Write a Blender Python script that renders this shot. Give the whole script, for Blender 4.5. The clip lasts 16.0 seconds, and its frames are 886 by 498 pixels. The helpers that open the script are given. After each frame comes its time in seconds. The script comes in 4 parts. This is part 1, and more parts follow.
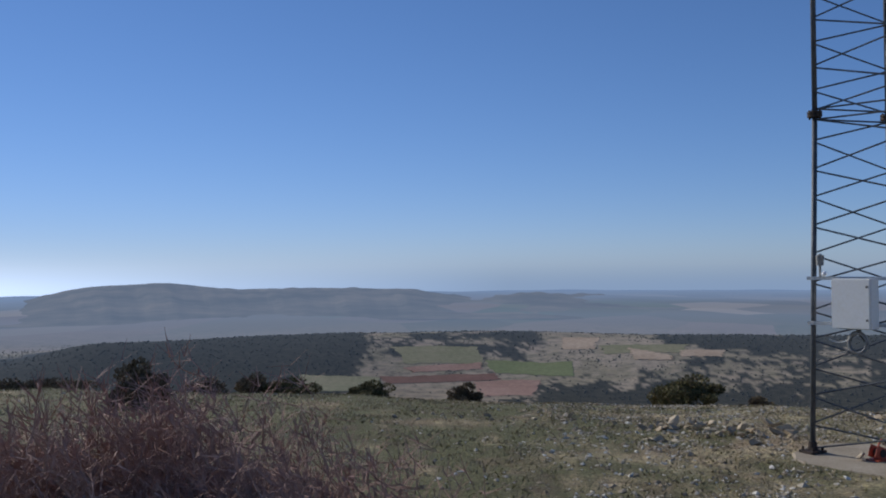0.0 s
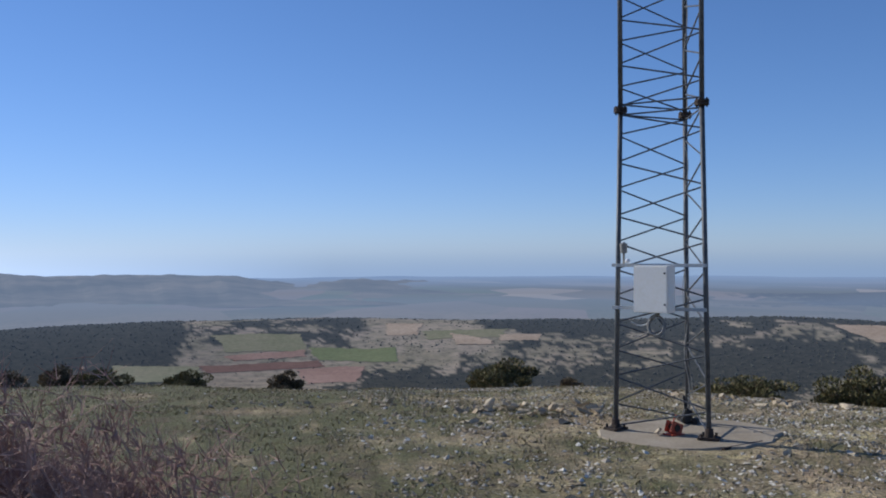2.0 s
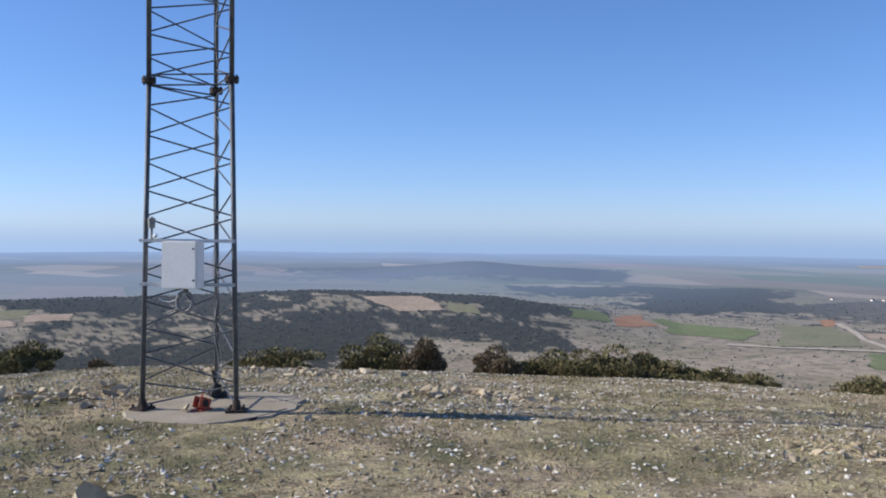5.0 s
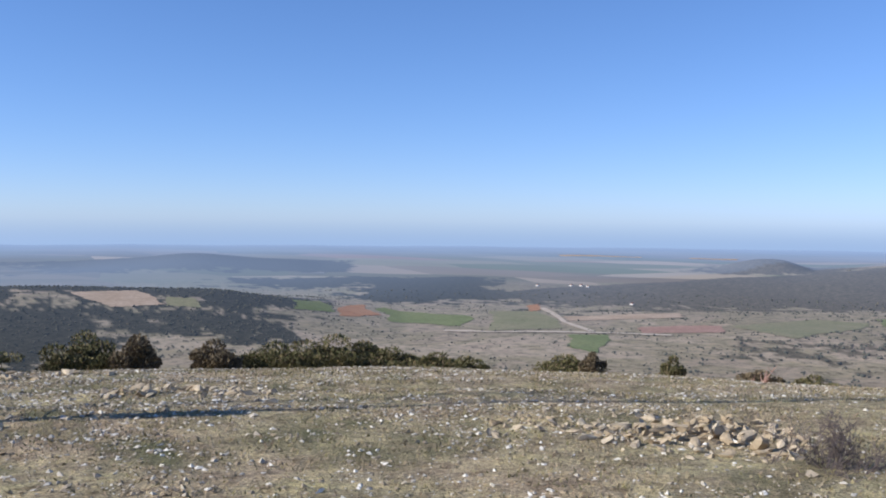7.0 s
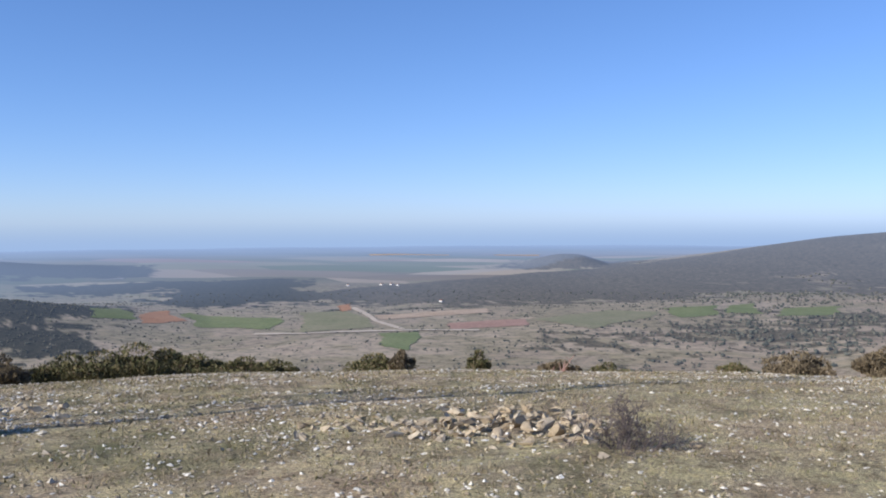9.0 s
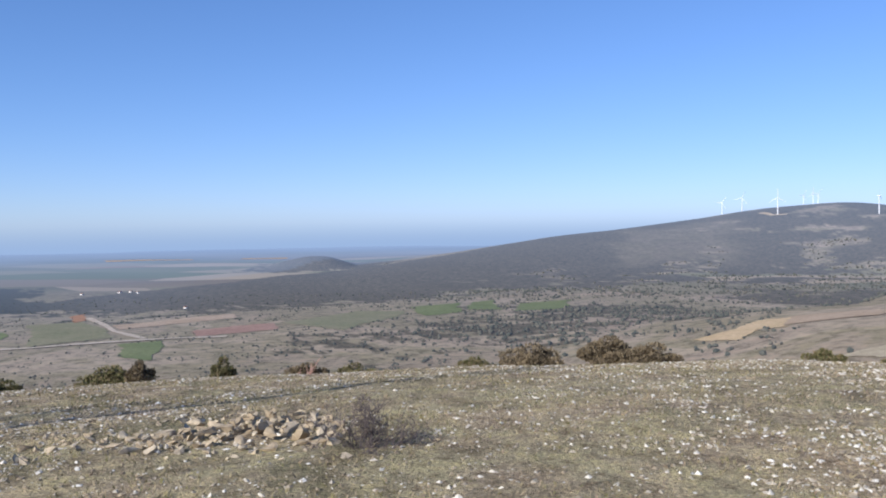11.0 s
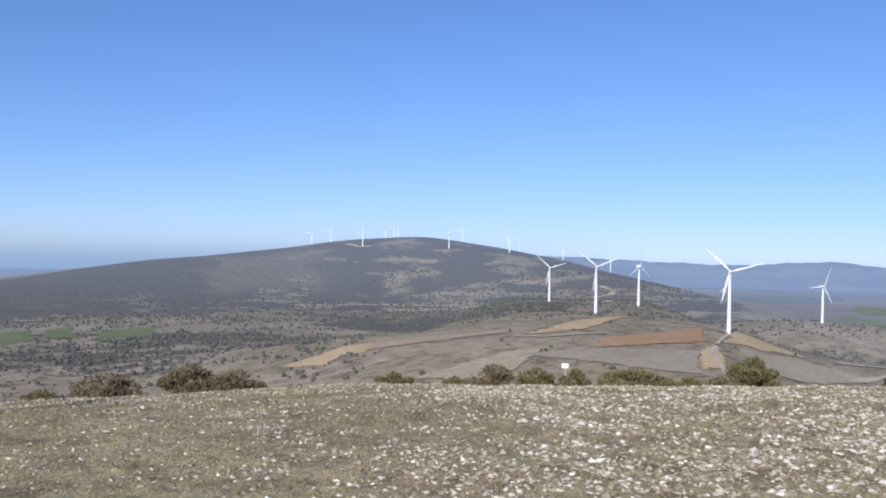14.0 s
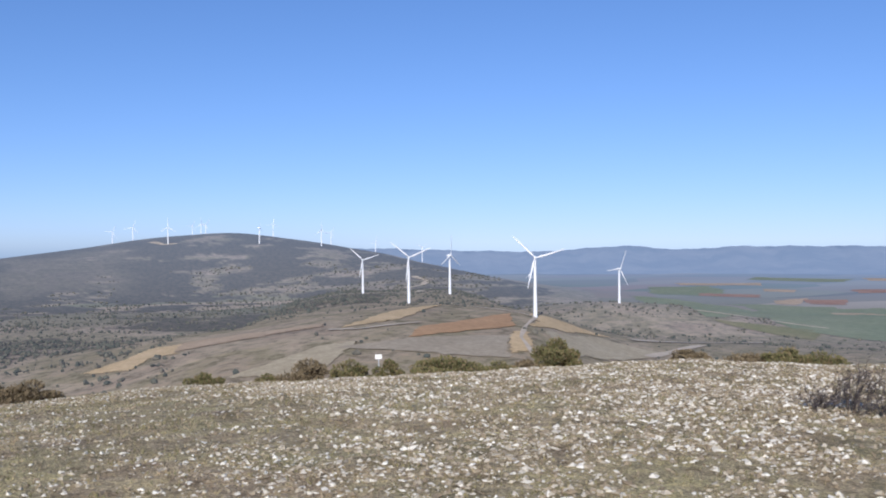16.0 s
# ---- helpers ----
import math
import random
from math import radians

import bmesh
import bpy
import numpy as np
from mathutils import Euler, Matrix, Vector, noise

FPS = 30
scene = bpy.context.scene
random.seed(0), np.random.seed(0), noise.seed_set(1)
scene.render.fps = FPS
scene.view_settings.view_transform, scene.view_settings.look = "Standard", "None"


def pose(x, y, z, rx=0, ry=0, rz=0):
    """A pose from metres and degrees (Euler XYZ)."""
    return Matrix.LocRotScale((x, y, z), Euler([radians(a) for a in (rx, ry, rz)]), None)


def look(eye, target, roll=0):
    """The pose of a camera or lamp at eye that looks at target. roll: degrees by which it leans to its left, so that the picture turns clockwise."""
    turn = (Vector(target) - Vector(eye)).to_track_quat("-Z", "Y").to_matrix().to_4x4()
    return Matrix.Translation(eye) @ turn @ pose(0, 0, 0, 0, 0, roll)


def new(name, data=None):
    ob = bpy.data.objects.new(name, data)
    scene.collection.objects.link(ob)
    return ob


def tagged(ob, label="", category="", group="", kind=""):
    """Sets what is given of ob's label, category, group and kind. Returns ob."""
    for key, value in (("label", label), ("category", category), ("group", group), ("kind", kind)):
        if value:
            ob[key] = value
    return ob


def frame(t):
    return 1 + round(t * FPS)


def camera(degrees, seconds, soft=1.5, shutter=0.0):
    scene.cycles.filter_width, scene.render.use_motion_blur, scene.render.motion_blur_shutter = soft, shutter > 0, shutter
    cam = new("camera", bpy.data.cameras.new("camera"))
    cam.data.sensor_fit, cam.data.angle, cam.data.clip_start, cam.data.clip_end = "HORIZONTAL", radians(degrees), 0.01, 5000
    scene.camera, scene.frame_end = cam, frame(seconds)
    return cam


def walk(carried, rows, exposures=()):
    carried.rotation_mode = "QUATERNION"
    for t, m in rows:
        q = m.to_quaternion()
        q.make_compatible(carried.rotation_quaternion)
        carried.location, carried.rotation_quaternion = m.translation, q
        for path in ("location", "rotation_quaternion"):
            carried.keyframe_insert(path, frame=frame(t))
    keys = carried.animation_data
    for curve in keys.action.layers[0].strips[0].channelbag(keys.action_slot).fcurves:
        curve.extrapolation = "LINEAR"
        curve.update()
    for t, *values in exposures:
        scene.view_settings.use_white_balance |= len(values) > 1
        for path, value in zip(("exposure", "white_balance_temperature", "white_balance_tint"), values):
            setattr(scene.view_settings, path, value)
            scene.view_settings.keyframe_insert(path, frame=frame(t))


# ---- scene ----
# The camera: held at arm's length by someone who turns on the spot.
EYE = 1.55
ARM = 0.22
# seconds, heading, tilt, lean in degrees
TURN = [
    (0, -0.00, 1.08, -0.46),
    (0.5, 2.01, 0.92, -0.56),
    (1, 4.60, 0.68, -0.47),
    (1.5, 7.39, 0.46, -0.35),
    (2, 10.93, 0.18, -0.27),
    (2.5, 14.83, -0.11, -0.23),
    (3, 19.68, -0.44, -0.19),
    (3.5, 24.37, -0.72, 0.12),
    (4, 29.42, -0.96, 0.41),
    (4.5, 34.12, -1.13, 0.59),
    (4.7, 36.08, -1.21, 0.52),
    (6.8, 54.81, -1.69, 0.41),
    (7, 56.19, -1.74, 0.50),
    (7.5, 59.21, -1.83, 0.51),
    (8, 62.28, -1.84, 0.33),
    (8.2, 63.48, -1.79, 0.21),
    (10.3, 76.99, -1.84, -0.97),
    (10.5, 78.80, -1.83, -0.99),
    (11, 83.69, -1.75, -0.88),
    (11.5, 88.22, -1.66, -0.65),
    (12, 92.95, -1.53, -0.40),
    (12.5, 97.12, -1.31, -0.09),
    (13, 101.37, -0.92, 0.34),
    (13.5, 105.09, -0.50, 0.82),
    (14, 108.79, 0.00, 1.20),
    (14.5, 111.89, 0.31, 1.18),
    (15, 114.84, 0.21, 0.62),
    (15.5, 117.33, -0.10, -0.09),
    (16, 120.48, -0.39, -0.53),
]


def held(heading, tilt, lean):
    a, e = radians(heading), radians(tilt)
    eye = Vector((ARM * math.sin(a), ARM * math.cos(a), EYE))
    way = Vector((math.cos(e) * math.sin(a), math.cos(e) * math.cos(a), math.sin(e)))
    return look(eye, eye + way, lean)


cam = camera(51.61, 16.0, soft=1.9)
walk(cam, [(t, held(h, p, r)) for t, h, p, r in TURN],
     exposures=[(0, -0.47, 5450, 10), (2.0, -0.16, 5400, 10), (3.0, -0.04, 5400, 10), (4.0, 0.22, 5450, 11), (4.5, 0.26, 5450, 11), (8.0, 0.32, 5450, 12), (12.0, 0.18, 5400, 12), (16.0, 0.02, 5400, 12)])

# World and sun: a clear winter midday, the sun low on the left of the first view.
SUN_HEADING, SUN_HEIGHT = -49.0, 27.5
world = bpy.data.worlds.new("sky")
scene.world = world
world.use_nodes = True
wn = world.node_tree.nodes
sky = wn.new("ShaderNodeTexSky")
sky.sky_type = "NISHITA"
sky.sun_disc = False
sky.sun_elevation = radians(SUN_HEIGHT)
sky.sun_rotation = radians(SUN_HEADING)
sky.altitude = 1100
sky.air_density = 0.9
sky.dust_density = 0.0
sky.ozone_density = 5.0
wn["Background"].inputs["Strength"].default_value = 0.118
tint = wn.new("ShaderNodeMix")
tint.data_type, tint.blend_type = "RGBA", "MULTIPLY"
tint.inputs[0].default_value = 1.0
tint.inputs[7].default_value = (1.03, 0.975, 0.985, 1)
world.node_tree.links.new(sky.outputs[0], tint.inputs[6])
# tone curve on the sky: the bright part low over the horizon is dimmed more than the blue above
sky_curve = wn.new("ShaderNodeVectorMath")
sky_curve.operation = "MULTIPLY_ADD"
sky_curve.inputs[1].default_value = (1 / 13.5, 1 / 17, 1 / 30)
sky_curve.inputs[2].default_value = (0.93, 0.93, 0.93)
thin = wn.new("ShaderNodeVectorMath")
thin.operation = "DIVIDE"
world.node_tree.links.new(tint.outputs[2], sky_curve.inputs[0])
world.node_tree.links.new(tint.outputs[2], thin.inputs[0])
world.node_tree.links.new(sky_curve.outputs[0], thin.inputs[1])
world.node_tree.links.new(thin.outputs[0], wn["Background"].inputs["Color"])

sun = new("sun", bpy.data.lights.new("sun", "SUN"))
sun.data.energy, sun.data.angle, sun.data.color = 5.0, radians(0.53), (1.0, 0.86, 0.68)
sun.matrix_world = look((0, 0, 50), (-math.sin(radians(SUN_HEADING)), -math.cos(radians(SUN_HEADING)),
                                     50 - math.tan(radians(SUN_HEIGHT))))


# ---- materials ----
def shader(name, rough=0.9, metal=0.0):
    m = bpy.data.materials.new(name)
    m.use_nodes = True
    b = m.node_tree.nodes["Principled BSDF"]
    b.inputs["Roughness"].default_value = rough
    b.inputs["Metallic"].default_value = metal
    b.inputs["Specular IOR Level"].default_value = 0.25
    return m, m.node_tree, b


def place(nt, stretch=(1, 1, 1)):
    g = nt.nodes.new("ShaderNodeNewGeometry")
    v = nt.nodes.new("ShaderNodeMapping")
    v.inputs["Scale"].default_value = stretch
    nt.links.new(g.outputs["Position"], v.inputs["Vector"])
    return v.outputs[0]


def grain(nt, vec, scale, detail=4, rough=0.6, distort=0.0):
    n = nt.nodes.new("ShaderNodeTexNoise")
    n.inputs["Scale"].default_value = scale
    n.inputs["Detail"].default_value = detail
    n.inputs["Roughness"].default_value = rough
    n.inputs["Distortion"].default_value = distort
    if vec is not None:
        nt.links.new(vec, n.inputs["Vector"])
    return n.outputs["Fac"]


def ramp(nt, fac, stops):
    r = nt.nodes.new("ShaderNodeValToRGB")
    e = r.color_ramp.elements
    while len(e) < len(stops):
        e.new(0.5)
    for k, (p, c) in zip(e, stops):
        k.position = p
        k.color = (*c, 1) if len(c) == 3 else c
    nt.links.new(fac, r.inputs[0])
    return r.outputs[0]


def mix(nt, fac, a, b, how="MIX"):
    m = nt.nodes.new("ShaderNodeMix")
    m.data_type, m.blend_type = "RGBA", how
    for slot, v in ((0, fac), (6, a), (7, b)):
        if isinstance(v, (int, float)):
            m.inputs[slot].default_value = v
        elif isinstance(v, tuple):
            m.inputs[slot].default_value = (*v, 1)
        else:
            nt.links.new(v, m.inputs[slot])
    return m.outputs[2]


def bump(nt, b, height, strength=0.5, distance=0.02):
    n = nt.nodes.new("ShaderNodeBump")
    n.inputs["Strength"].default_value = strength
    n.inputs["Distance"].default_value = distance
    nt.links.new(height, n.inputs["Height"])
    nt.links.new(n.outputs[0], b.inputs["Normal"])


def mottled(name, stops, scale, rough=0.9, metal=0.0, fine=0.0, stretch=(1, 1, 1), dent=0.0, local=False):
    """A surface whose colour wanders over the stops, with a finer grain and relief."""
    m, nt, b = shader(name, rough, metal)
    if local:
        t = nt.nodes.new("ShaderNodeTexCoord")
        vec = t.outputs["Object"]
    else:
        vec = place(nt, stretch)
    c = ramp(nt, grain(nt, vec, scale, 5, 0.65), stops)
    if fine:
        c = mix(nt, 0.35, c, ramp(nt, grain(nt, vec, fine, 3, 0.7), [(0.3, (0.25, 0.25, 0.25)), (0.7, (0.75, 0.75, 0.75))]), "OVERLAY")
    nt.links.new(c, b.inputs["Base Color"])
    if dent:
        bump(nt, b, grain(nt, vec, fine or scale * 4, 4, 0.7), 0.6, dent)
    return m


def by_piece(name, stops, rough=0.9, fine=25.0, dent=0.01, metal=0.0, island=False):
    """Colour varies from piece to piece, and a little within each."""
    m, nt, b = shader(name, rough, metal)
    if island:
        rnd = nt.nodes.new("ShaderNodeNewGeometry").outputs["Random Per Island"]
    else:
        rnd = nt.nodes.new("ShaderNodeObjectInfo").outputs["Random"]
    c = ramp(nt, rnd, stops)
    vec = place(nt)
    c = mix(nt, 0.5, c, ramp(nt, grain(nt, vec, fine, 4, 0.7), [(0.3, (0.3, 0.3, 0.3)), (0.7, (0.72, 0.72, 0.7))]), "OVERLAY")
    nt.links.new(c, b.inputs["Base Color"])
    if dent:
        bump(nt, b, grain(nt, vec, fine, 4, 0.7), 0.5, dent)
    return m


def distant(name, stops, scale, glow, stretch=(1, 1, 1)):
    """Far backdrop: a dull surface with the haze in front of it painted on as a glow."""
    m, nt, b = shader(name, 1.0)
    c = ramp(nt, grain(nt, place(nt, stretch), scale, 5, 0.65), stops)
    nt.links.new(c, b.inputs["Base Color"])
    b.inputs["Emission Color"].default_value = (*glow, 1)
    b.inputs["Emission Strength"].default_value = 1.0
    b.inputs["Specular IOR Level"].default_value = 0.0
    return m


def turf_material():
    m, nt, b = shader("turf", 0.95)
    v = place(nt)
    base = ramp(nt, grain(nt, v, 0.55, 5, 0.6), [(0.32, (0.40, 0.312, 0.212)), (0.44, (0.425, 0.342, 0.22)), (0.58, (0.375, 0.322, 0.19)), (0.72, (0.44, 0.354, 0.235))])
    patch = ramp(nt, grain(nt, v, 7.0, 5, 0.7), [(0.34, (0.24, 0.21, 0.18)), (0.48, (0.5, 0.5, 0.5)), (0.66, (0.68, 0.66, 0.58))])
    c = mix(nt, 0.85, base, patch, "OVERLAY")
    worn = ramp(nt, grain(nt, v, 1.7, 4, 0.65, 0.6), [(0.36, (0.30, 0.28, 0.26)), (0.50, (0.5, 0.5, 0.5)), (0.64, (0.62, 0.63, 0.55))])
    c = mix(nt, 0.7, c, worn, "OVERLAY")
    at = nt.nodes.new("ShaderNodeAttribute")
    at.attribute_name = "cover"
    k = nt.nodes.new("ShaderNodeSeparateColor")
    nt.links.new(at.outputs["Color"], k.inputs[0])
    # greener turf; part of its dark tone paints in backlighting
    lush_backlit = ramp(nt, grain(nt, v, 2.2, 5, 0.7), [(0.34, (0.150, 0.118, 0.070)), (0.50, (0.135, 0.130, 0.058)), (0.66, (0.165, 0.160, 0.075))])
    c = mix(nt, k.outputs[0], c, lush_backlit)
    speck = ramp(nt, grain(nt, v, 38.0, 3, 0.8), [(0.36, (0.26, 0.25, 0.22)), (0.50, (0.52, 0.52, 0.5)), (0.64, (0.82, 0.80, 0.74))])
    c = mix(nt, 0.85, c, speck, "OVERLAY")
    nt.links.new(c, b.inputs["Base Color"])
    bump(nt, b, grain(nt, v, 22.0, 5, 0.75), 0.9, 0.05)
    return m


def land_material():
    """Valley, woods and far plain: scrub, fields and forest floor by where they lie; distance haze is painted on as
    grey and glow.
    """
    m, nt, b = shader("valley_land", 0.97)
    v = place(nt)
    c = ramp(nt, grain(nt, v, 0.0055, 6, 0.68, 0.5), [(0.30, (0.22, 0.185, 0.132)), (0.42, (0.33, 0.272, 0.198)), (0.50, (0.262, 0.228, 0.15)), (0.58, (0.375, 0.312, 0.226)), (0.70, (0.285, 0.230, 0.176))])
    s = ramp(nt, grain(nt, v, 0.07, 5, 0.75), [(0.36, (0.22, 0.23, 0.22)), (0.50, (0.5, 0.5, 0.5)), (0.68, (0.66, 0.62, 0.58))])
    c = mix(nt, 0.75, c, s, "OVERLAY")
    # strips and fields of the far plain
    cell = nt.nodes.new("ShaderNodeTexVoronoi")
    cell.inputs["Scale"].default_value = 0.0042
    cell.inputs["Randomness"].default_value = 0.9
    warp = nt.nodes.new("ShaderNodeMapping")
    warp.inputs["Rotation"].default_value = (0, 0, 0.5)
    warp.inputs["Scale"].default_value = (1.0, 0.45, 1.0)
    nt.links.new(v, warp.inputs["Vector"])
    nt.links.new(warp.outputs[0], cell.inputs["Vector"])
    sep = nt.nodes.new("ShaderNodeSeparateColor")
    nt.links.new(cell.outputs["Color"], sep.inputs[0])
    fields = ramp(nt, sep.outputs[0], [(0.0, (0.16, 0.135, 0.095)), (0.22, (0.13, 0.145, 0.08)), (0.40, (0.29, 0.215, 0.155)), (0.58, (0.15, 0.175, 0.095)), (0.76, (0.46, 0.365, 0.255)), (0.88, (0.19, 0.16, 0.11)), (1.0, (0.34, 0.22, 0.155))])
    at = nt.nodes.new("ShaderNodeAttribute")
    at.attribute_name = "cover"
    k = nt.nodes.new("ShaderNodeSeparateColor")
    nt.links.new(at.outputs["Color"], k.inputs[0])
    c = mix(nt, k.outputs[1], c, fields)
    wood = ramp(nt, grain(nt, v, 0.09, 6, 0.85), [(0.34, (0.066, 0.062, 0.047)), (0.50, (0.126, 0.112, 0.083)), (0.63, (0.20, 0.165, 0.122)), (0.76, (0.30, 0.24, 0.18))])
    # shade of backlit trees painted into the wood floor, headings below 64
    backlit_wood = ramp(nt, grain(nt, v, 0.11, 6, 0.85), [(0.36, (0.036, 0.038, 0.032)), (0.54, (0.064, 0.063, 0.050)), (0.72, (0.115, 0.102, 0.078))])
    wood = mix(nt, at.outputs["Alpha"], wood, backlit_wood)
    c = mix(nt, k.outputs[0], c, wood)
    # distance haze painted in: greyer base colour and a blue glow
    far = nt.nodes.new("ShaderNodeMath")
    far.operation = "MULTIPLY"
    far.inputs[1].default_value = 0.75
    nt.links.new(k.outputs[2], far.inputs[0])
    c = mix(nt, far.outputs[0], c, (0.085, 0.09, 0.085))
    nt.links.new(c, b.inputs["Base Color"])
    b.inputs["Emission Color"].default_value = LAND_HAZE_GLOW
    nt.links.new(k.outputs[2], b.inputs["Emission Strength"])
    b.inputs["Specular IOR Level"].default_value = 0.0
    return m


# blue glow that stands in for haze over valley and far land
LAND_HAZE_GLOW = (0.150, 0.192, 0.270, 1)
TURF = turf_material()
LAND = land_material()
# bluish glows, and the mountains' blue base, stand in for distance haze
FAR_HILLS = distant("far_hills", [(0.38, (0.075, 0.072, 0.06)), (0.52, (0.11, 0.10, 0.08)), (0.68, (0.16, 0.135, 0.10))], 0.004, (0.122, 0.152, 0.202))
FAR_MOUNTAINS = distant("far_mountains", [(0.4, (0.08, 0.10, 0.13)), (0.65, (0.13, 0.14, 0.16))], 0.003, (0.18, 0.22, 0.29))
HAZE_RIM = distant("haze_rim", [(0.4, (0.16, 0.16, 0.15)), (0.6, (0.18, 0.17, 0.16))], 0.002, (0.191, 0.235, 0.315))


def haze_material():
    """Haze over the far plain, painted on an added sheet before the sky: a glow that fades out upwards."""
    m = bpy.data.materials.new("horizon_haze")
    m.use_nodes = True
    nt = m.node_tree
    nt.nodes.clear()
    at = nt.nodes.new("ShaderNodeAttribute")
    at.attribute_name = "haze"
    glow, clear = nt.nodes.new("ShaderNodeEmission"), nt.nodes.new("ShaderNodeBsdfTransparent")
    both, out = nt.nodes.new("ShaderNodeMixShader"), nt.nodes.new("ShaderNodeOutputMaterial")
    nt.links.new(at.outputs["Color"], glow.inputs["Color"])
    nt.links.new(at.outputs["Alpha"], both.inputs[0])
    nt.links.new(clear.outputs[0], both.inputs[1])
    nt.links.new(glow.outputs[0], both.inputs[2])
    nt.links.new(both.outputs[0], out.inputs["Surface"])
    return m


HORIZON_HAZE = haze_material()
STONE = by_piece("limestone", [(0.0, (0.32, 0.25, 0.155)), (0.35, (0.44, 0.355, 0.235)), (0.75, (0.54, 0.455, 0.32)), (1.0, (0.38, 0.295, 0.18))], 0.9, 18.0, 0.012)
PEBBLE = by_piece("limestone_chips", [(0.0, (0.23, 0.18, 0.115)), (0.35, (0.34, 0.28, 0.19)), (0.72, (0.54, 0.485, 0.385)), (1.0, (0.78, 0.735, 0.63))], 0.9, 30.0, 0.0, island=True)
BLADE = by_piece("dry_grass", [(0.0, (0.15, 0.14, 0.055)), (0.35, (0.24, 0.205, 0.09)), (0.75, (0.34, 0.275, 0.17)), (1.0, (0.25, 0.18, 0.115))], 0.9, 8.0, 0.0, island=True)
LEAF = by_piece("juniper_needles", [(0.0, (0.085, 0.086, 0.034)), (0.5, (0.148, 0.136, 0.056)), (0.85, (0.21, 0.172, 0.08)), (1.0, (0.25, 0.175, 0.10))], 0.85, 6.0, 0.0, island=True)
# brown shrubs, and the backlit tone painted on the leftmost ones
BROWN_LEAF = by_piece("dry_backlit_leaves", [(0.0, (0.11, 0.085, 0.05)), (0.5, (0.175, 0.135, 0.078)), (1.0, (0.25, 0.195, 0.115))], 0.85, 6.0, 0.0, island=True)
TREE_FAR = by_piece("oak_scrub", [(0.0, (0.070, 0.074, 0.056)), (0.5, (0.100, 0.098, 0.072)), (1.0, (0.145, 0.128, 0.092))], 0.95, 0.5, 0.0, island=True)
TWIG = mottled("twig_bark", [(0.3, (0.25, 0.145, 0.110)), (0.55, (0.39, 0.245, 0.19)), (0.75, (0.55, 0.41, 0.32))], 9.0, 0.85, fine=60)
GREY_TWIG = mottled("grey_twig_bark", [(0.3, (0.075, 0.058, 0.05)), (0.55, (0.13, 0.105, 0.09)), (0.75, (0.23, 0.19, 0.165))], 9.0, 0.85, fine=60)
BARK = mottled("bark", [(0.35, (0.05, 0.038, 0.028)), (0.65, (0.12, 0.09, 0.065))], 12.0, 0.9, fine=70)
# faint bluish emission paints distance haze onto the far trees
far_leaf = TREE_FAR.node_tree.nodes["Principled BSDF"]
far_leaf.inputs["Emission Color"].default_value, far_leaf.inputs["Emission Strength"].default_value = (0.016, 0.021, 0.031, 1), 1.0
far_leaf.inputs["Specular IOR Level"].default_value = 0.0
STEEL = mottled("weathered_galvanised_steel", [(0.3, (0.075, 0.082, 0.09)), (0.6, (0.14, 0.145, 0.15)), (0.8, (0.11, 0.10, 0.09))], 9.0, 0.6, 0.35, fine=80)
RUST = mottled("rusty_iron", [(0.3, (0.035, 0.031, 0.028)), (0.6, (0.085, 0.064, 0.05))], 25.0, 0.8, 0.3, fine=120)
GALV = mottled("zinc_bar", [(0.3, (0.42, 0.43, 0.43)), (0.7, (0.60, 0.61, 0.60))], 20.0, 0.5, 0.2, fine=90)
BOX_PAINT = mottled("box_enamel", [(0.3, (0.86, 0.83, 0.75)), (0.7, (0.90, 0.87, 0.80))], 5.0, 0.42, fine=40)
CONCRETE = mottled("pale_concrete", [(0.3, (0.29, 0.24, 0.165)), (0.55, (0.37, 0.31, 0.22)), (0.75, (0.44, 0.375, 0.28))], 2.2, 0.9, fine=40, dent=0.006)
CABLE = mottled("grey_cable", [(0.35, (0.22, 0.21, 0.19)), (0.65, (0.36, 0.35, 0.32))], 30.0, 0.6)
BLACK = mottled("black_rubber", [(0.35, (0.018, 0.018, 0.018)), (0.65, (0.04, 0.038, 0.035))], 20.0, 0.6)
RED = mottled("red_paint", [(0.35, (0.36, 0.065, 0.035)), (0.65, (0.50, 0.13, 0.07))], 14.0, 0.5, fine=60)
WHITE_TOWER = mottled("white_turbine_paint", [(0.3, (0.76, 0.77, 0.78)), (0.7, (0.82, 0.82, 0.82))], 0.08, 0.45)
GLASS_WHITE = mottled("opal_plastic", [(0.3, (0.78, 0.78, 0.78)), (0.7, (0.84, 0.84, 0.84))], 10.0, 0.3)
TRACK = mottled("pale_track", [(0.35, (0.44, 0.37, 0.28)), (0.65, (0.56, 0.48, 0.37))], 0.05, 0.95)


# ---- the land ----
def along(a, pts, soft=1.2):
    """A smooth line through (heading, value) pairs."""
    x, y = zip(*pts)
    return sum(np.interp(a + s * soft, x, y) for s in (-1, -0.5, 0, 0.5, 1)) / 5


BRINK = 15.0
VALLEY_Z = -130.0
BRINK_DIP = [(-40, -6.6), (-26, -6.75), (-13, -7.5), (-5, -7.95), (3, -8.3), (12, -8.5), (20, -8.2), (29, -8.5), (40, -8.95),
             (57, -9.05), (75, -9.25), (89, -9.0), (100, -8.5), (110, -8.35), (120, -8.15), (128, -7.6), (135, -7.2), (150, -7.2),
             (200, -8), (320, -6.6)]
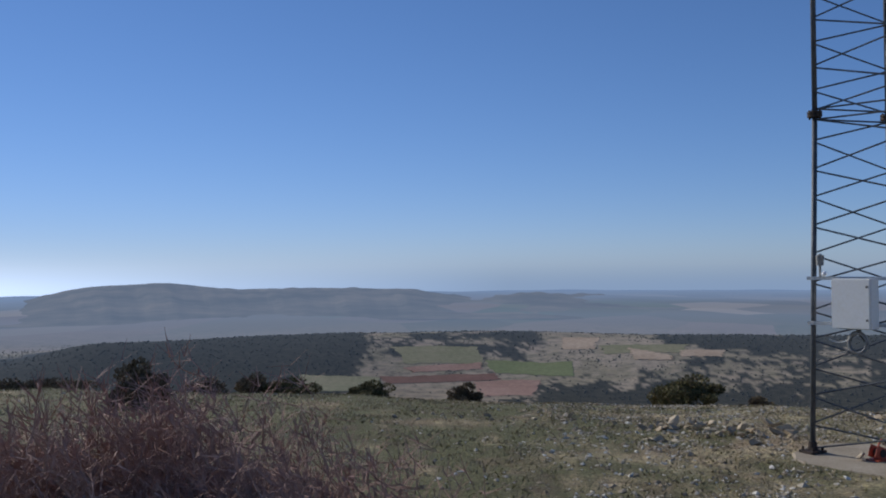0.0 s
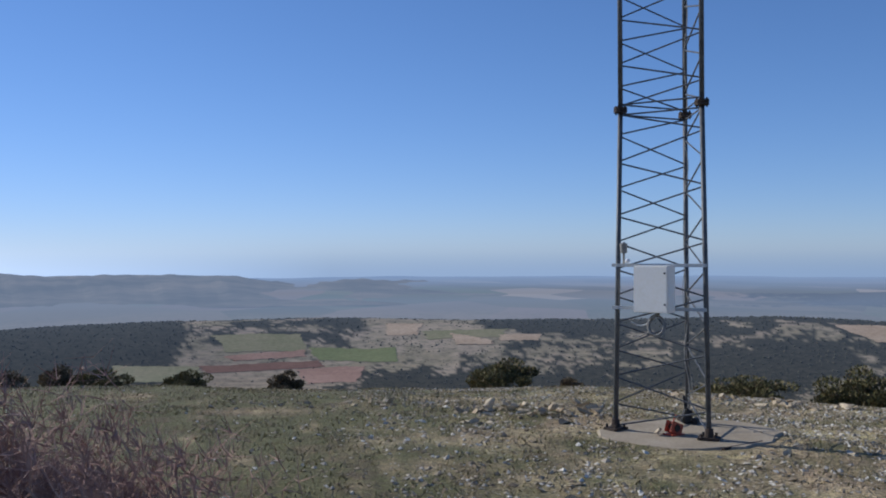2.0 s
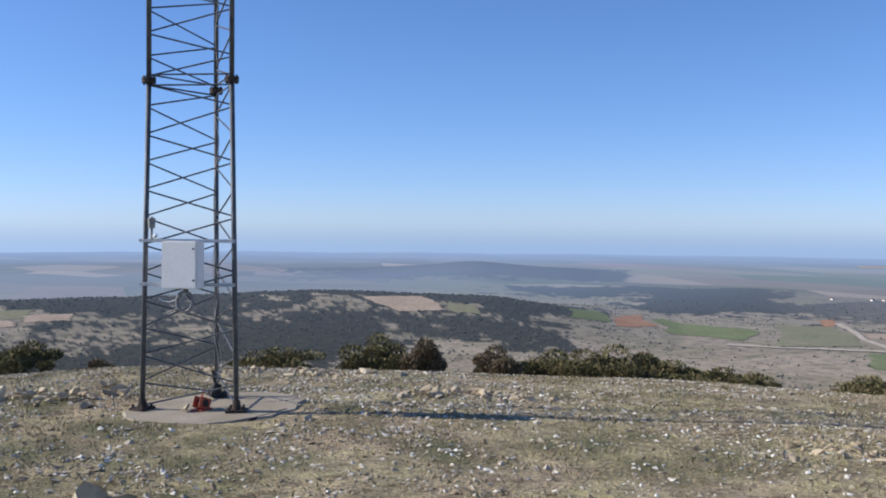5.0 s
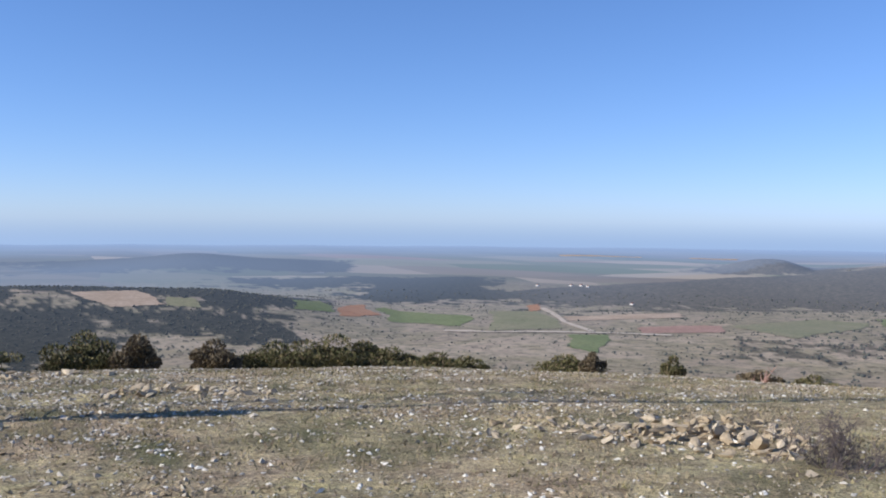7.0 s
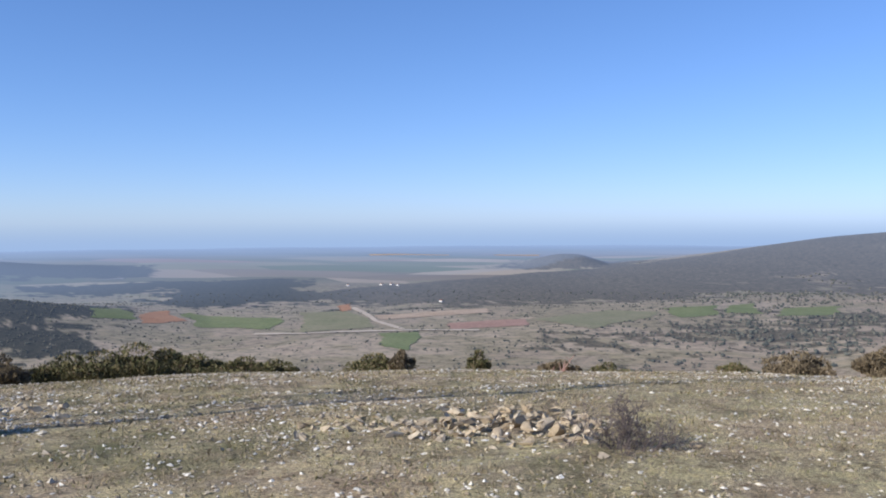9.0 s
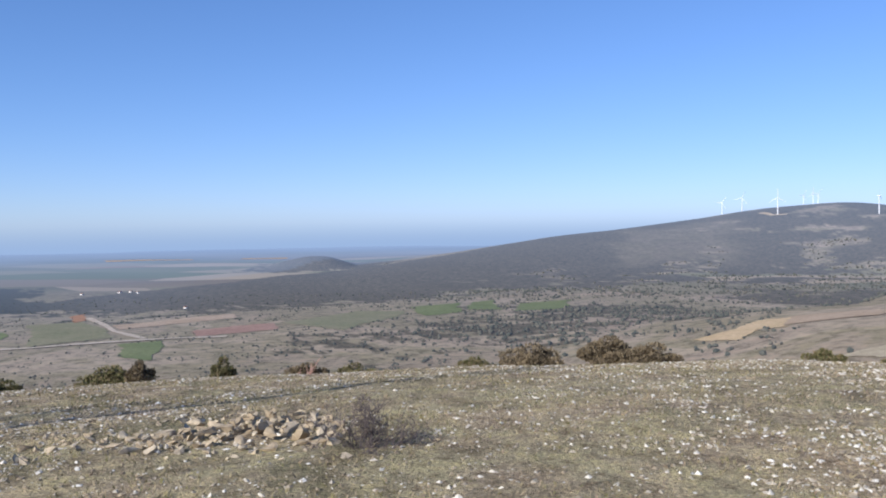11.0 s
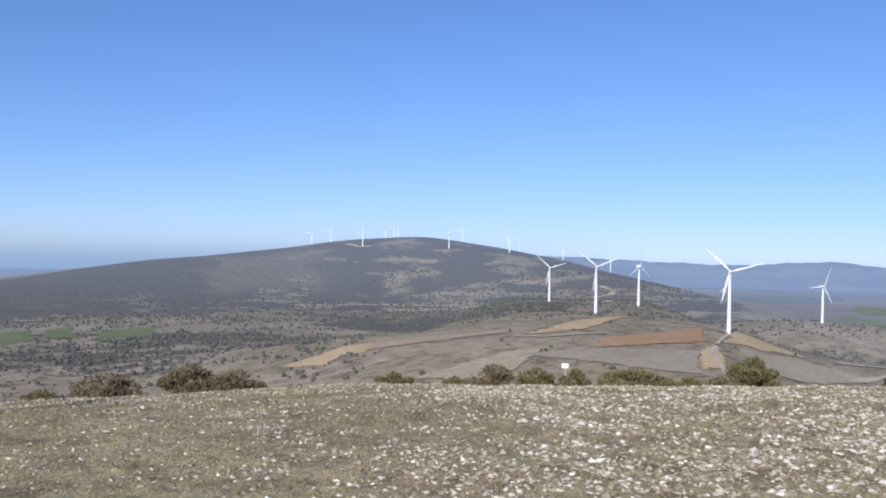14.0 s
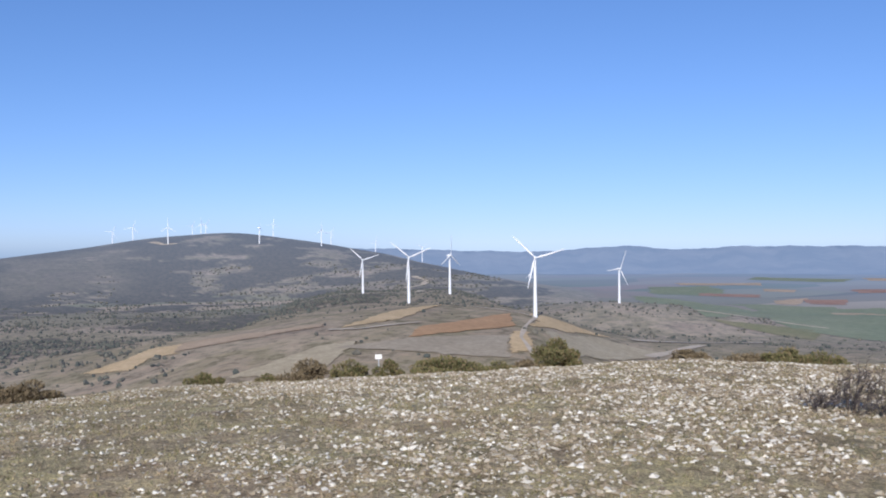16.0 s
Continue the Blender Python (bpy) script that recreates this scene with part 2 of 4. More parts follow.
HILL_R = [(56, 1500), (67, 1900), (76, 2400), (84, 2800), (92, 3100), (100, 3400), (107, 3500), (115, 3250), (121, 2700), (127, 2100), (133, 1800)]
HILL_EL = [(56, -5.0), (60, -4.8), (67, -4.45), (76, -3.25), (83, -2.25), (90, -1.15), (97, -0.33), (103, 0.42), (107.3, 0.74), (111, 0.36), (115, -0.30),
           (118, -0.95), (121.4, -1.73), (125, -2.53), (129, -3.4), (133, -4.3)]
KNOLL_Z = [(88, -130), (95, -114), (100, -102), (106, -86), (112, -75), (118, -69), (126, -68), (128, -80), (130, -92), (132, -100), (135, -106), (150, -112), (165, -130)]
STEP_EL = [(-40, -5.6), (-26, -5.5), (-24, -5.2), (-21.4, -4.45), (-16, -4.45), (-10, -4.28), (-6, -4.1), (5, -4.25), (20, -4.35), (32, -4.1), (42, -4.3), (50, -5.4), (56, -6)]
HILL2_EL = [(26, -3.3), (28, -3.1), (33, -2.9), (36.6, -2.58), (40.6, -2.08), (45.5, -2.42), (50.5, -3.0), (56, -3.2)]
HILL3_EL = [(72.6, -2.8), (73.5, -2.45), (75.2, -2.05), (76.6, -2.05), (78.2, -2.6), (79, -2.9)]
LEFT_EL = [(-60, -1.4), (-40, -1.8), (-26, -2.3), (-24, -1.7), (-22, -1.08), (-16.6, -0.83), (-13.3, -1.31), (-7.9, -1.26), (-2.2, -1.4), (1.7, -1.97), (5.9, -1.7), (11, -1.97), (20, -2.0), (40, -2.02), (50, -2.2)]


def bell(t):
    return 0.5 + 0.5 * np.cos(np.pi * np.clip(np.abs(t), 0, 1))


def rise(el, r):
    """Height over the valley of a crest at distance r that shows at elevation el."""
    return np.maximum(EYE + r * np.tan(np.radians(el)) - VALLEY_Z, 0)


def hill_height(a, r):
    rc = along(a, HILL_R)
    t = r - rc
    front = np.clip(0.30 * rc + 200 + 6 * np.clip(a - 85, 0, 25), 300, 1700)
    return rise(along(a, HILL_EL), rc) * bell(np.where(t < 0, t / front, t / 900))


def land_z(x, y):
    """Height of the ground."""
    x, y = np.asarray(x, float), np.asarray(y, float)
    r = np.hypot(x, y) + 1e-6
    a = (np.degrees(np.arctan2(x, y)) + 60) % 360 - 60
    ze = EYE + BRINK * np.tan(np.radians(along(a, BRINK_DIP)))
    u = np.maximum(r - BRINK, 0)
    s0 = 2.9 * ze / BRINK
    ub = np.maximum((s0 + 0.42) / 0.06, 0)
    uu = np.minimum(u, ub)
    near = np.where(r < BRINK, ze * (np.minimum(r, BRINK) / BRINK) ** 2.9, ze + s0 * uu - 0.03 * uu ** 2 - 0.42 * (u - uu))
    near = near + np.where(r < 30, 0.025 * np.sin(x * 1.3 + 0.7) * np.sin(y * 1.1) + 0.012 * np.sin(x * 3.7 + y * 2.9), 0)
    hills = [hill_height(a, r)]
    t = r - 900
    back = 520 + 1680 * np.clip((a - 108) / 6, 0, 1) * np.clip((125 - a) / 4, 0, 1)
    hills.append((along(a, KNOLL_Z) - VALLEY_Z) * bell(np.where(t < 0, t / 900, t / back)))
    t = r - 1300
    hills.append(rise(along(a, STEP_EL), 1300) * bell(t / 380) * (a < 60))
    hills.append(rise(along(a, HILL2_EL), 2700) * bell((r - 2700) / 600) * (np.abs(a - 41) < 20))
    hills.append(rise(along(a, HILL3_EL, 0.4), 2800) * bell((r - 2800) / 260) * (np.abs(a - 75.8) < 4))
    hills.append(38 * np.exp(-((a - 131.35) * 24 / 220) ** 2 - ((r - 1394) / 220) ** 2))
    far = VALLEY_Z + sum(h ** 3 for h in hills) ** (1 / 3)
    far = far + 3.0 * np.sin(x / 170 + 1) * np.sin(y / 210) + 1.5 * np.sin(x / 61) * np.sin(y / 74 + 2)
    return np.maximum(near, far)


def ground_at(a, r):
    """The point of the ground at a heading and a distance."""
    x, y = r * math.sin(radians(a)), r * math.cos(radians(a))
    return Vector((x, y, float(land_z(x, y))))


def sheet(name, verts, quads, mats, slot=None, smooth=True):
    me = bpy.data.meshes.new(name)
    me.from_pydata(verts.tolist() if hasattr(verts, "tolist") else verts, [], quads.tolist() if hasattr(quads, "tolist") else quads)
    for m in mats:
        me.materials.append(m)
    if slot is not None:
        me.polygons.foreach_set("material_index", slot)
    me.polygons.foreach_set("use_smooth", np.full(len(me.polygons), smooth))
    me.update()
    return new(name, me)


def grid_quads(rows, cols, wrap=False):
    i, j = np.meshgrid(np.arange(rows - 1), np.arange(cols if wrap else cols - 1), indexing="ij")
    k = (j + 1) % cols
    return np.stack([i * cols + j, i * cols + k, (i + 1) * cols + k, (i + 1) * cols + j], -1).reshape(-1, 4)


def lump(x, y, size, seed=0, fade=0.7):
    """Smooth lumpy noise from 0 to 1 over the plan."""
    out = np.zeros_like(x)
    rng = np.random.RandomState(seed)
    tot = 0
    for o in range(5):
        for _ in range(3):
            w, ph = rng.uniform(0, 2 * np.pi, 2)
            f = 2 * np.pi * 2 ** o / size * rng.uniform(0.7, 1.3)
            out = out + fade ** o * np.sin(f * (x * np.cos(w) + y * np.sin(w)) + ph + 1.5 * np.sin(0.6 * f * (y * np.cos(w) - x * np.sin(w)) + 2 * ph))
            tot += fade ** o
    return np.clip(0.5 + 1.3 * out / tot, 0, 1)


def within(v, lo, hi, soft):
    return np.clip((v - lo) / soft + 0.5, 0, 1) * np.clip((hi - v) / soft + 0.5, 0, 1)


# woods: headings, distances, density
WOODS = [(-34, -6.4, 900, 1420, 1.4), (-7, -4.6, 1040, 1330, 0.7), (5.5, 15, 820, 1010, 1.3), (12, 33, 840, 1010, 0.95), (14, 30, 1040, 1120, 1.0), (13, 46, 1180, 1420, 0.95),
         (24, 48, 960, 1150, 0.8), (43, 52, 1800, 2120, 1.1), (51, 60, 1480, 2120, 1.25), (58, 63.5, 1480, 1800, 1.25), (36, 50, 1250, 1500, 0.8), (31, 50, 2350, 3000, 1.2),
         (84, 104, 1080, 1450, 0.52), (74, 94, 960, 1130, 0.50), (100, 118, 1200, 1750, 0.60), (119, 129, 1500, 2600, 0.55), (72, 80, 2560, 3000, 1.4), (-6, 7, 1130, 1500, 0.66), (-4, 6, 600, 900, 0.5)]


def wood_cover(a, r, x, y):
    """How densely the land is wooded, 0 to 1."""
    n = lump(x, y, 420, 3) * 0.5 + lump(x, y, 90, 4) * 0.5
    w = np.zeros_like(x)
    for a0, a1, r0, r1, d in WOODS:
        w = np.maximum(w, d * within(a + 5.0 * (n - 0.5), a0, a1, 1.0 if r1 < 1500 or a1 - a0 < 10 else 5.0) * within(r + 240 * (n - 0.5), r0, r1, 45))
    # the long hill: solid wood on its left shoulder, clearings lower down and to the right
    foot = np.interp(a, [60, 70, 80, 90, 100, 124], [1400, 1400, 1540, 1720, 1850, 1900])
    thick = np.interp(a, [60, 64, 92, 106, 122, 126], [1.3, 1.3, 1.0, 0.64, 0.57, 0.0])
    low = np.interp(a, [76, 86], [1.0, 0.66]) + (1 - np.interp(a, [76, 86], [1.0, 0.66])) * np.clip((r - foot - 380 + 300 * (n - 0.5)) / 150, 0, 1)
    hill = thick * low * np.clip((r - foot + 260 * (n - 0.5)) / 45, 0, 1) * within(a, 61, 125, 2.0) * np.clip((along(a, HILL_R) + 80 - r) / 40, 0, 1)
    w = np.maximum(w, hill)
    # broad clearings and woods alternate on the long hill
    broad = lump(x, y, 300, 17, 0.6)
    n = np.where((a > 76) & (a < 126) & (r > 1350), 0.35 * n + 0.65 * broad, n)
    w = w * np.where((a > 60) & (a < 130) & (r > 1400) & ((r < 2500) | (a > 82)), np.clip((along(a, HILL_R) + 80 - r) / 40, 0, 1), 1)
    cover = np.clip((w - (1.02 - n) * 0.95) * 11 + 0.5, 0, 1) * (w > 0)
    # a thin brown heath high on its flank
    bald = within(a + 3 * (n - 0.5), 94.5, 101.5, 1.5) * within(r + 300 * (n - 0.5), 2400, 3050, 120)
    return cover * (1 - 0.4 * bald)


def build_ground():
    az = np.concatenate([np.arange(-45, -28, 0.5), np.arange(-28, 148, 0.22), np.arange(148, 160, 0.5), np.arange(160, 315, 2.5)])
    rr = np.concatenate([[0.03, 0.2], np.geomspace(0.4, 30, 85), np.geomspace(33, 560, 30), np.geomspace(575, 3700, 185), np.geomspace(3760, 4900, 12)])
    R, A = np.meshgrid(rr, az, indexing="ij")
    x, y = R * np.sin(np.radians(A)), R * np.cos(np.radians(A))
    z = land_z(x, y)
    q = grid_quads(len(rr), len(az), True)[:, ::-1]
    slot = np.where(R.ravel()[q[:, 0]] < 30, 0, 1)
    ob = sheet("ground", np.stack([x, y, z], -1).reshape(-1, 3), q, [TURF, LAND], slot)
    wood = wood_cover(A, R, x, y)
    plain = np.clip((R - 1500) / 700, 0, 1) * (hill_height(A, R) < 8)
    # distance haze to paint on the land: grows with range, varies with heading
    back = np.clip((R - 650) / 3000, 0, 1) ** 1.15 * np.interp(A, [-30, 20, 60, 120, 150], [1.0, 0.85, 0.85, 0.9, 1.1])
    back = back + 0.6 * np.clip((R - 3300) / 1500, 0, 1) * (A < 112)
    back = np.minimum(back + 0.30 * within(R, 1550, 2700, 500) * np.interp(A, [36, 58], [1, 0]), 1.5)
    # mask of green turf and painted backlighting, strongest on sunward headings
    lush_backlit = lump(x, y, 4.5, 71) * 0.6 + lump(x, y, 1.1, 72) * 0.4
    lush_backlit = np.clip(2.6 * (lush_backlit + np.interp(A, [-45, -5, 6, 16, 30, 60, 85, 150, 240, 315], [0.45, 0.45, 0.35, 0.10, 0.02, -0.06, -0.24, -0.30, -0.1, 0.45]) - 0.42), 0, 1)
    wood = np.where(R < 30, lush_backlit, wood)
    # less of the painted haze on the long hill
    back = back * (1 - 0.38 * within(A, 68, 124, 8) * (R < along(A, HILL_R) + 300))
    # alpha picks the painted backlit wood tone at headings below 64
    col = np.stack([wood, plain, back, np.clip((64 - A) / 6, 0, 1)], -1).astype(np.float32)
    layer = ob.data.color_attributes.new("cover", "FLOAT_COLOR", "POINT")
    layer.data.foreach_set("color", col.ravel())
    return tagged(ob, "stony dry turf hilltop above a wide scrubby valley", "ground", kind="structure")


ground = build_ground()


def far_range(name, crest, r, depth, foot, material, a0, a1, label, rough=4.0, soft=1.0):
    """A far ridge: front slope, crest and back, along headings a0 to a1."""
    az = np.arange(a0, a1, 0.2)
    el = along(az, crest, soft)
    zc = EYE + r * np.tan(np.radians(el))
    zc = zc + rough * (0.5 * np.sin(az * 2.1) + 0.3 * np.sin(az * 5.3 + 1) + 0.2 * np.sin(az * 11.7 + 2))
    rings = []
    for k, (dr, f) in enumerate([(-depth, 0), (-0.7 * depth, 0.18), (-0.45 * depth, 0.45), (-0.2 * depth, 0.8), (0, 1), (0.1 * depth, 0.9)]):
        wob = 0 if k in (0, 4) else 0.07 * depth * np.sin(az * 1.7 + k) + 0.04 * depth * np.sin(az * 4.9 + 2 * k)
        rad = r + dr + wob
        rings.append(np.stack([rad * np.sin(np.radians(az)), rad * np.cos(np.radians(az)), foot + (zc - foot) * f], -1))
    v = np.concatenate(rings)
    ob = sheet(name, v, grid_quads(len(rings), len(az))[:, ::-1], [material])
    return tagged(ob, label, "distant hills", kind="structure")


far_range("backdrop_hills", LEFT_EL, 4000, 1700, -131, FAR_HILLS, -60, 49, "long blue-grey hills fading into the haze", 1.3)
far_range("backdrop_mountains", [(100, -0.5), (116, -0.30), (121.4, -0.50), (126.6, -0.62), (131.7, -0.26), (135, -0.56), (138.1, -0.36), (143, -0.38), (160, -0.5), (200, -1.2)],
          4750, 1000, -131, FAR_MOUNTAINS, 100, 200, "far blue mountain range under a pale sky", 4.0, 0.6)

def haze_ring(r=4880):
    """An added sheet painted with the haze along the horizon, whitest towards the sun."""
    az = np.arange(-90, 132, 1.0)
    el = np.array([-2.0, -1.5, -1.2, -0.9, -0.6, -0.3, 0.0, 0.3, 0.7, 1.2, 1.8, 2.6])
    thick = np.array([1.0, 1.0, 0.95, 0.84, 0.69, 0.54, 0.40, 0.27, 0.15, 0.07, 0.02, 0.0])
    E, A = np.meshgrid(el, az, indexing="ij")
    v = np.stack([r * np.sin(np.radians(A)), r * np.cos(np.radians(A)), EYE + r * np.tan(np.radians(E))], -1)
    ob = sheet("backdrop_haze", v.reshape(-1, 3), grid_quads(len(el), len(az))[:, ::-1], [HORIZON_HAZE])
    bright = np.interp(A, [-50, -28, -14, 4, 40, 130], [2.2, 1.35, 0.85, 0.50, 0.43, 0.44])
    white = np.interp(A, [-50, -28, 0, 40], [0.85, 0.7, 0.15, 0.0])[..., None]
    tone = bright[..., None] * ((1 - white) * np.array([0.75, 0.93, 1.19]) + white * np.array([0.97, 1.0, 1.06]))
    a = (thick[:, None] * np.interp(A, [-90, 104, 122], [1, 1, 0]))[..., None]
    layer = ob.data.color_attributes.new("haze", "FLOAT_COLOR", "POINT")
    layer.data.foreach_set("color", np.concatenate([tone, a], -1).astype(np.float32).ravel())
    return tagged(ob, "sheet painted with pale blue haze along the far horizon", "haze", kind="structure")


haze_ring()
# unseen during the turn; fills the horizon behind with painted haze
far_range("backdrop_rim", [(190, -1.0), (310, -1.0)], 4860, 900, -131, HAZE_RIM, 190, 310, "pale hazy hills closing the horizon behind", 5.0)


# ---- helpers for things ----
def part(name, bm, material, parent=None, label="", smooth=False):
    me = bpy.data.meshes.new(name)
    bm.to_mesh(me)
    bm.free()
    me.materials.append(material)
    if smooth:
        me.polygons.foreach_set("use_smooth", np.full(len(me.polygons), True))
    ob = new(name, me)
    if parent is not None:
        ob.parent = parent
    if label:
        tagged(ob, label)
    return ob


def tube(bm, p, q, r0, r1=None, n=8):
    """A closed rod from p to q."""
    p, q = Vector(p), Vector(q)
    r1 = r0 if r1 is None else r1
    m = Matrix.Translation((p + q) / 2) @ (q - p).to_track_quat("Z", "Y").to_matrix().to_4x4()
    bmesh.ops.create_cone(bm, cap_ends=True, segments=n, radius1=r0, radius2=max(r1, 1e-4), depth=(q - p).length, matrix=m)


def block(bm, m, sx, sy, sz, bevel=0.0):
    g = bmesh.ops.create_cube(bm, size=1, matrix=m @ Matrix.Diagonal((sx, sy, sz, 1)))
    if bevel:
        edges = list({e for v in g["verts"] for e in v.link_edges})
        bmesh.ops.bevel(bm, geom=edges, offset=bevel, segments=2, affect="EDGES")


def thing(name, at, label, category, group=""):
    e = new(name)
    e.empty_display_size = 0.1
    e.matrix_world = Matrix.Translation(at)
    return tagged(e, label, category, group)


# ---- the lattice mast ----
MAST_Z = EYE - 1.677
LEG_BASE = [Vector((3.262, 8.372, 0)), Vector((3.895, 7.758, 0)), Vector((4.10, 8.60, 0))]
LEG_UP = [Vector((3.315, 8.345, 0)), Vector((3.865, 7.80, 0)), Vector((4.065, 8.55, 0))]


def leg_at(i, h):
    f = min(h / 3.0, 1.0)
    p = LEG_BASE[i].lerp(LEG_UP[i], f)
    return Vector((p.x, p.y, h))


def build_mast():
    mast = thing("lattice_mast", (0, 0, MAST_Z), "tall grey three-legged steel lattice mast on a concrete slab", "mast")
    top = 9.0
    for i in range(3):
        for s in range(3):
            bm = bmesh.new()
            tube(bm, leg_at(i, 3.0 * s + (0.02 if s == 0 else 0)), leg_at(i, 3.0 * s + 3.0), 0.023, n=10)
            leg = part("leg", bm, STEEL, mast, smooth=True)
        # flanges where two sections are bolted together
        for s in (1, 2):
            c = leg_at(i, 3.0 * s)
            out = Vector((c.x - 3.75, c.y - 8.24, 0)).normalized()
            bm = bmesh.new()
            for dz in (-0.014, 0.014):
                tube(bm, c + Vector((0, 0, dz - 0.011)), c + Vector((0, 0, dz + 0.011)), 0.064, n=12)
            fl = part("flange", bm, RUST, mast, "dark rusty bolted flange")
            for k in range(4):
                w = math.pi / 4 + k * math.pi / 2
                o = c + Vector((0.046 * math.cos(w), 0.046 * math.sin(w), 0))
                bm = bmesh.new()
                tube(bm, o + Vector((0, 0, -0.042)), o + Vector((0, 0, 0.042)), 0.009, n=6)
                part("bolt", bm, RUST, fl)
        c = leg_at(i, 0.0)
        bm = bmesh.new()
        block(bm, Matrix.Translation(c + Vector((0, 0, 0.012))) @ Matrix.Rotation(0.5 + i * 2.09, 4, "Z"), 0.19, 0.15, 0.024, 0.004)
        tube(bm, c + Vector((0, 0, 0.02)), c + Vector((0, 0, 0.10)), 0.045, 0.034, 10)
        foot = part("foot_plate", bm, RUST, mast, "dark rusty foot plate")
        for k in range(4):
            w = 0.5 + i * 2.09 + math.pi / 4 + k * math.pi / 2
            o = c + Vector((0.082 * math.cos(w), 0.07 * math.sin(w), 0))
            bm = bmesh.new()
            tube(bm, o, o + Vector((0, 0, 0.055)), 0.011, n=6)
            part("bolt", bm, RUST, foot)
    # zigzag bracing of the three faces, section by section; the lowest section has the wider pitch
    for u, w in ((0, 2), (1, 0), (2, 1)):
        for s in range(3):
            pitch, lift, n = (0.502, 0.253, 6) if s == 0 else (3.0 / 7, 0.214, 7)
            nodes = []
            for k in range(n):
                nodes += [(w, 3.0 * s + max(0.03, pitch * k)), (u, 3.0 * s + lift + pitch * k)]
            nodes.append((w, 3.0 * s + 2.965))
            for (p, h0), (q, h1) in zip(nodes, nodes[1:]):
                bm = bmesh.new()
                tube(bm, leg_at(p, h0 + 0.01), leg_at(q, h1 - 0.01), 0.0078, n=6)
                part("brace", bm, STEEL, mast)
            for h in ((2.955,) if s == 0 else (0.05, 2.955)):
                bm = bmesh.new()
                tube(bm, leg_at(u, 3.0 * s + h), leg_at(w, 3.0 * s + h), 0.008, n=6)
                part("tie_bar", bm, STEEL, mast)
    return mast


mast = build_mast()


def build_slab():
    rng = random.Random(5)
    c = Vector((3.86, 8.10, 0))
    pts = []
    for k in range(28):
        w = 2 * math.pi * k / 28
        rad = 0.80 + 0.05 * rng.uniform(-1, 1)
        pts.append(Vector((c.x + rad * math.cos(w) * 1.08, c.y + rad * math.sin(w) * 0.86, 0)))
    bm = bmesh.new()
    lo = [bm.verts.new((p.x, p.y, MAST_Z - 0.16)) for p in pts]
    mid = [bm.verts.new((p.x, p.y, MAST_Z - 0.02)) for p in pts]
    hi = [bm.verts.new((c.x + (p.x - c.x) * 0.975, c.y + (p.y - c.y) * 0.975, MAST_Z)) for p in pts]
    for a, b in ((lo, mid), (mid, hi)):
        for k in range(28):
            bm.faces.new((a[k], a[(k + 1) % 28], b[(k + 1) % 28], b[k]))
    bm.faces.new(hi)
    bm.faces.new(lo[::-1])
    ob = part("concrete_slab", bm, CONCRETE)
    return tagged(ob, "rough pale concrete slab set flush in the turf", "slab")


build_slab()

# ---- wind turbines ----
HUB = 55.0


def build_turbine(hub, blade, spin, name="wind_turbine"):
    """A white three-bladed turbine whose rotor faces local -y."""
    t = thing(name, (0, 0, 0), "white three-bladed wind turbine on a tubular tower", "wind turbine", "wind farm")
    bm = bmesh.new()
    for k in range(4):
        z0, z1 = -3 + (hub + 1.5) * k / 4, -3 + (hub + 1.5) * (k + 1) / 4
        tube(bm, (0, 0, z0), (0, 0, z1), 2.0 - 0.22 * k, 2.0 - 0.22 * (k + 1), 16)
    part("tower", bm, WHITE_TOWER, t, smooth=False)
    bm = bmesh.new()
    block(bm, Matrix.Translation((0, 1.4, hub)), 2.7, 6.6, 2.8, 0.5)
    part("nacelle", bm, WHITE_TOWER, t)
    bm = bmesh.new()
    bmesh.ops.create_uvsphere(bm, u_segments=12, v_segments=8, radius=1.35, matrix=Matrix.Translation((0, -2.3, hub)))
    part("rotor_hub", bm, WHITE_TOWER, t, smooth=True)
    for k in range(3):
        w = radians(spin + 120 * k)
        m = Matrix.Translation((0, -2.4, hub)) @ Matrix.Rotation(w, 4, "Y")
        bm = bmesh.new()
        rows = []
        for f, chord, thick, twist in ((0.02, 0.9, 0.8, 0), (0.08, 1.0, 0.8, 10), (0.2, 2.3, 0.5, 14), (0.45, 1.7, 0.34, 8), (0.75, 1.1, 0.2, 4), (0.97, 0.6, 0.1, 1), (1.0, 0.15, 0.05, 0)):
            ring = []
            for q in range(8):
                s = 2 * math.pi * q / 8
                p = Matrix.Rotation(radians(twist), 3, "Z") @ Vector((chord * 0.5 * math.cos(s) + chord * 0.15, thick * 0.5 * math.sin(s), 0))
                ring.append(bm.verts.new(m @ Vector((p.x, p.y, f * blade))))
            rows.append(ring)
        for a, b in zip(rows, rows[1:]):
            for q in range(8):
                bm.faces.new((a[q], a[(q + 1) % 8], b[(q + 1) % 8], b[q]))
        bm.faces.new(rows[-1])
        part("blade", bm, WHITE_TOWER, t, smooth=True)
    return t


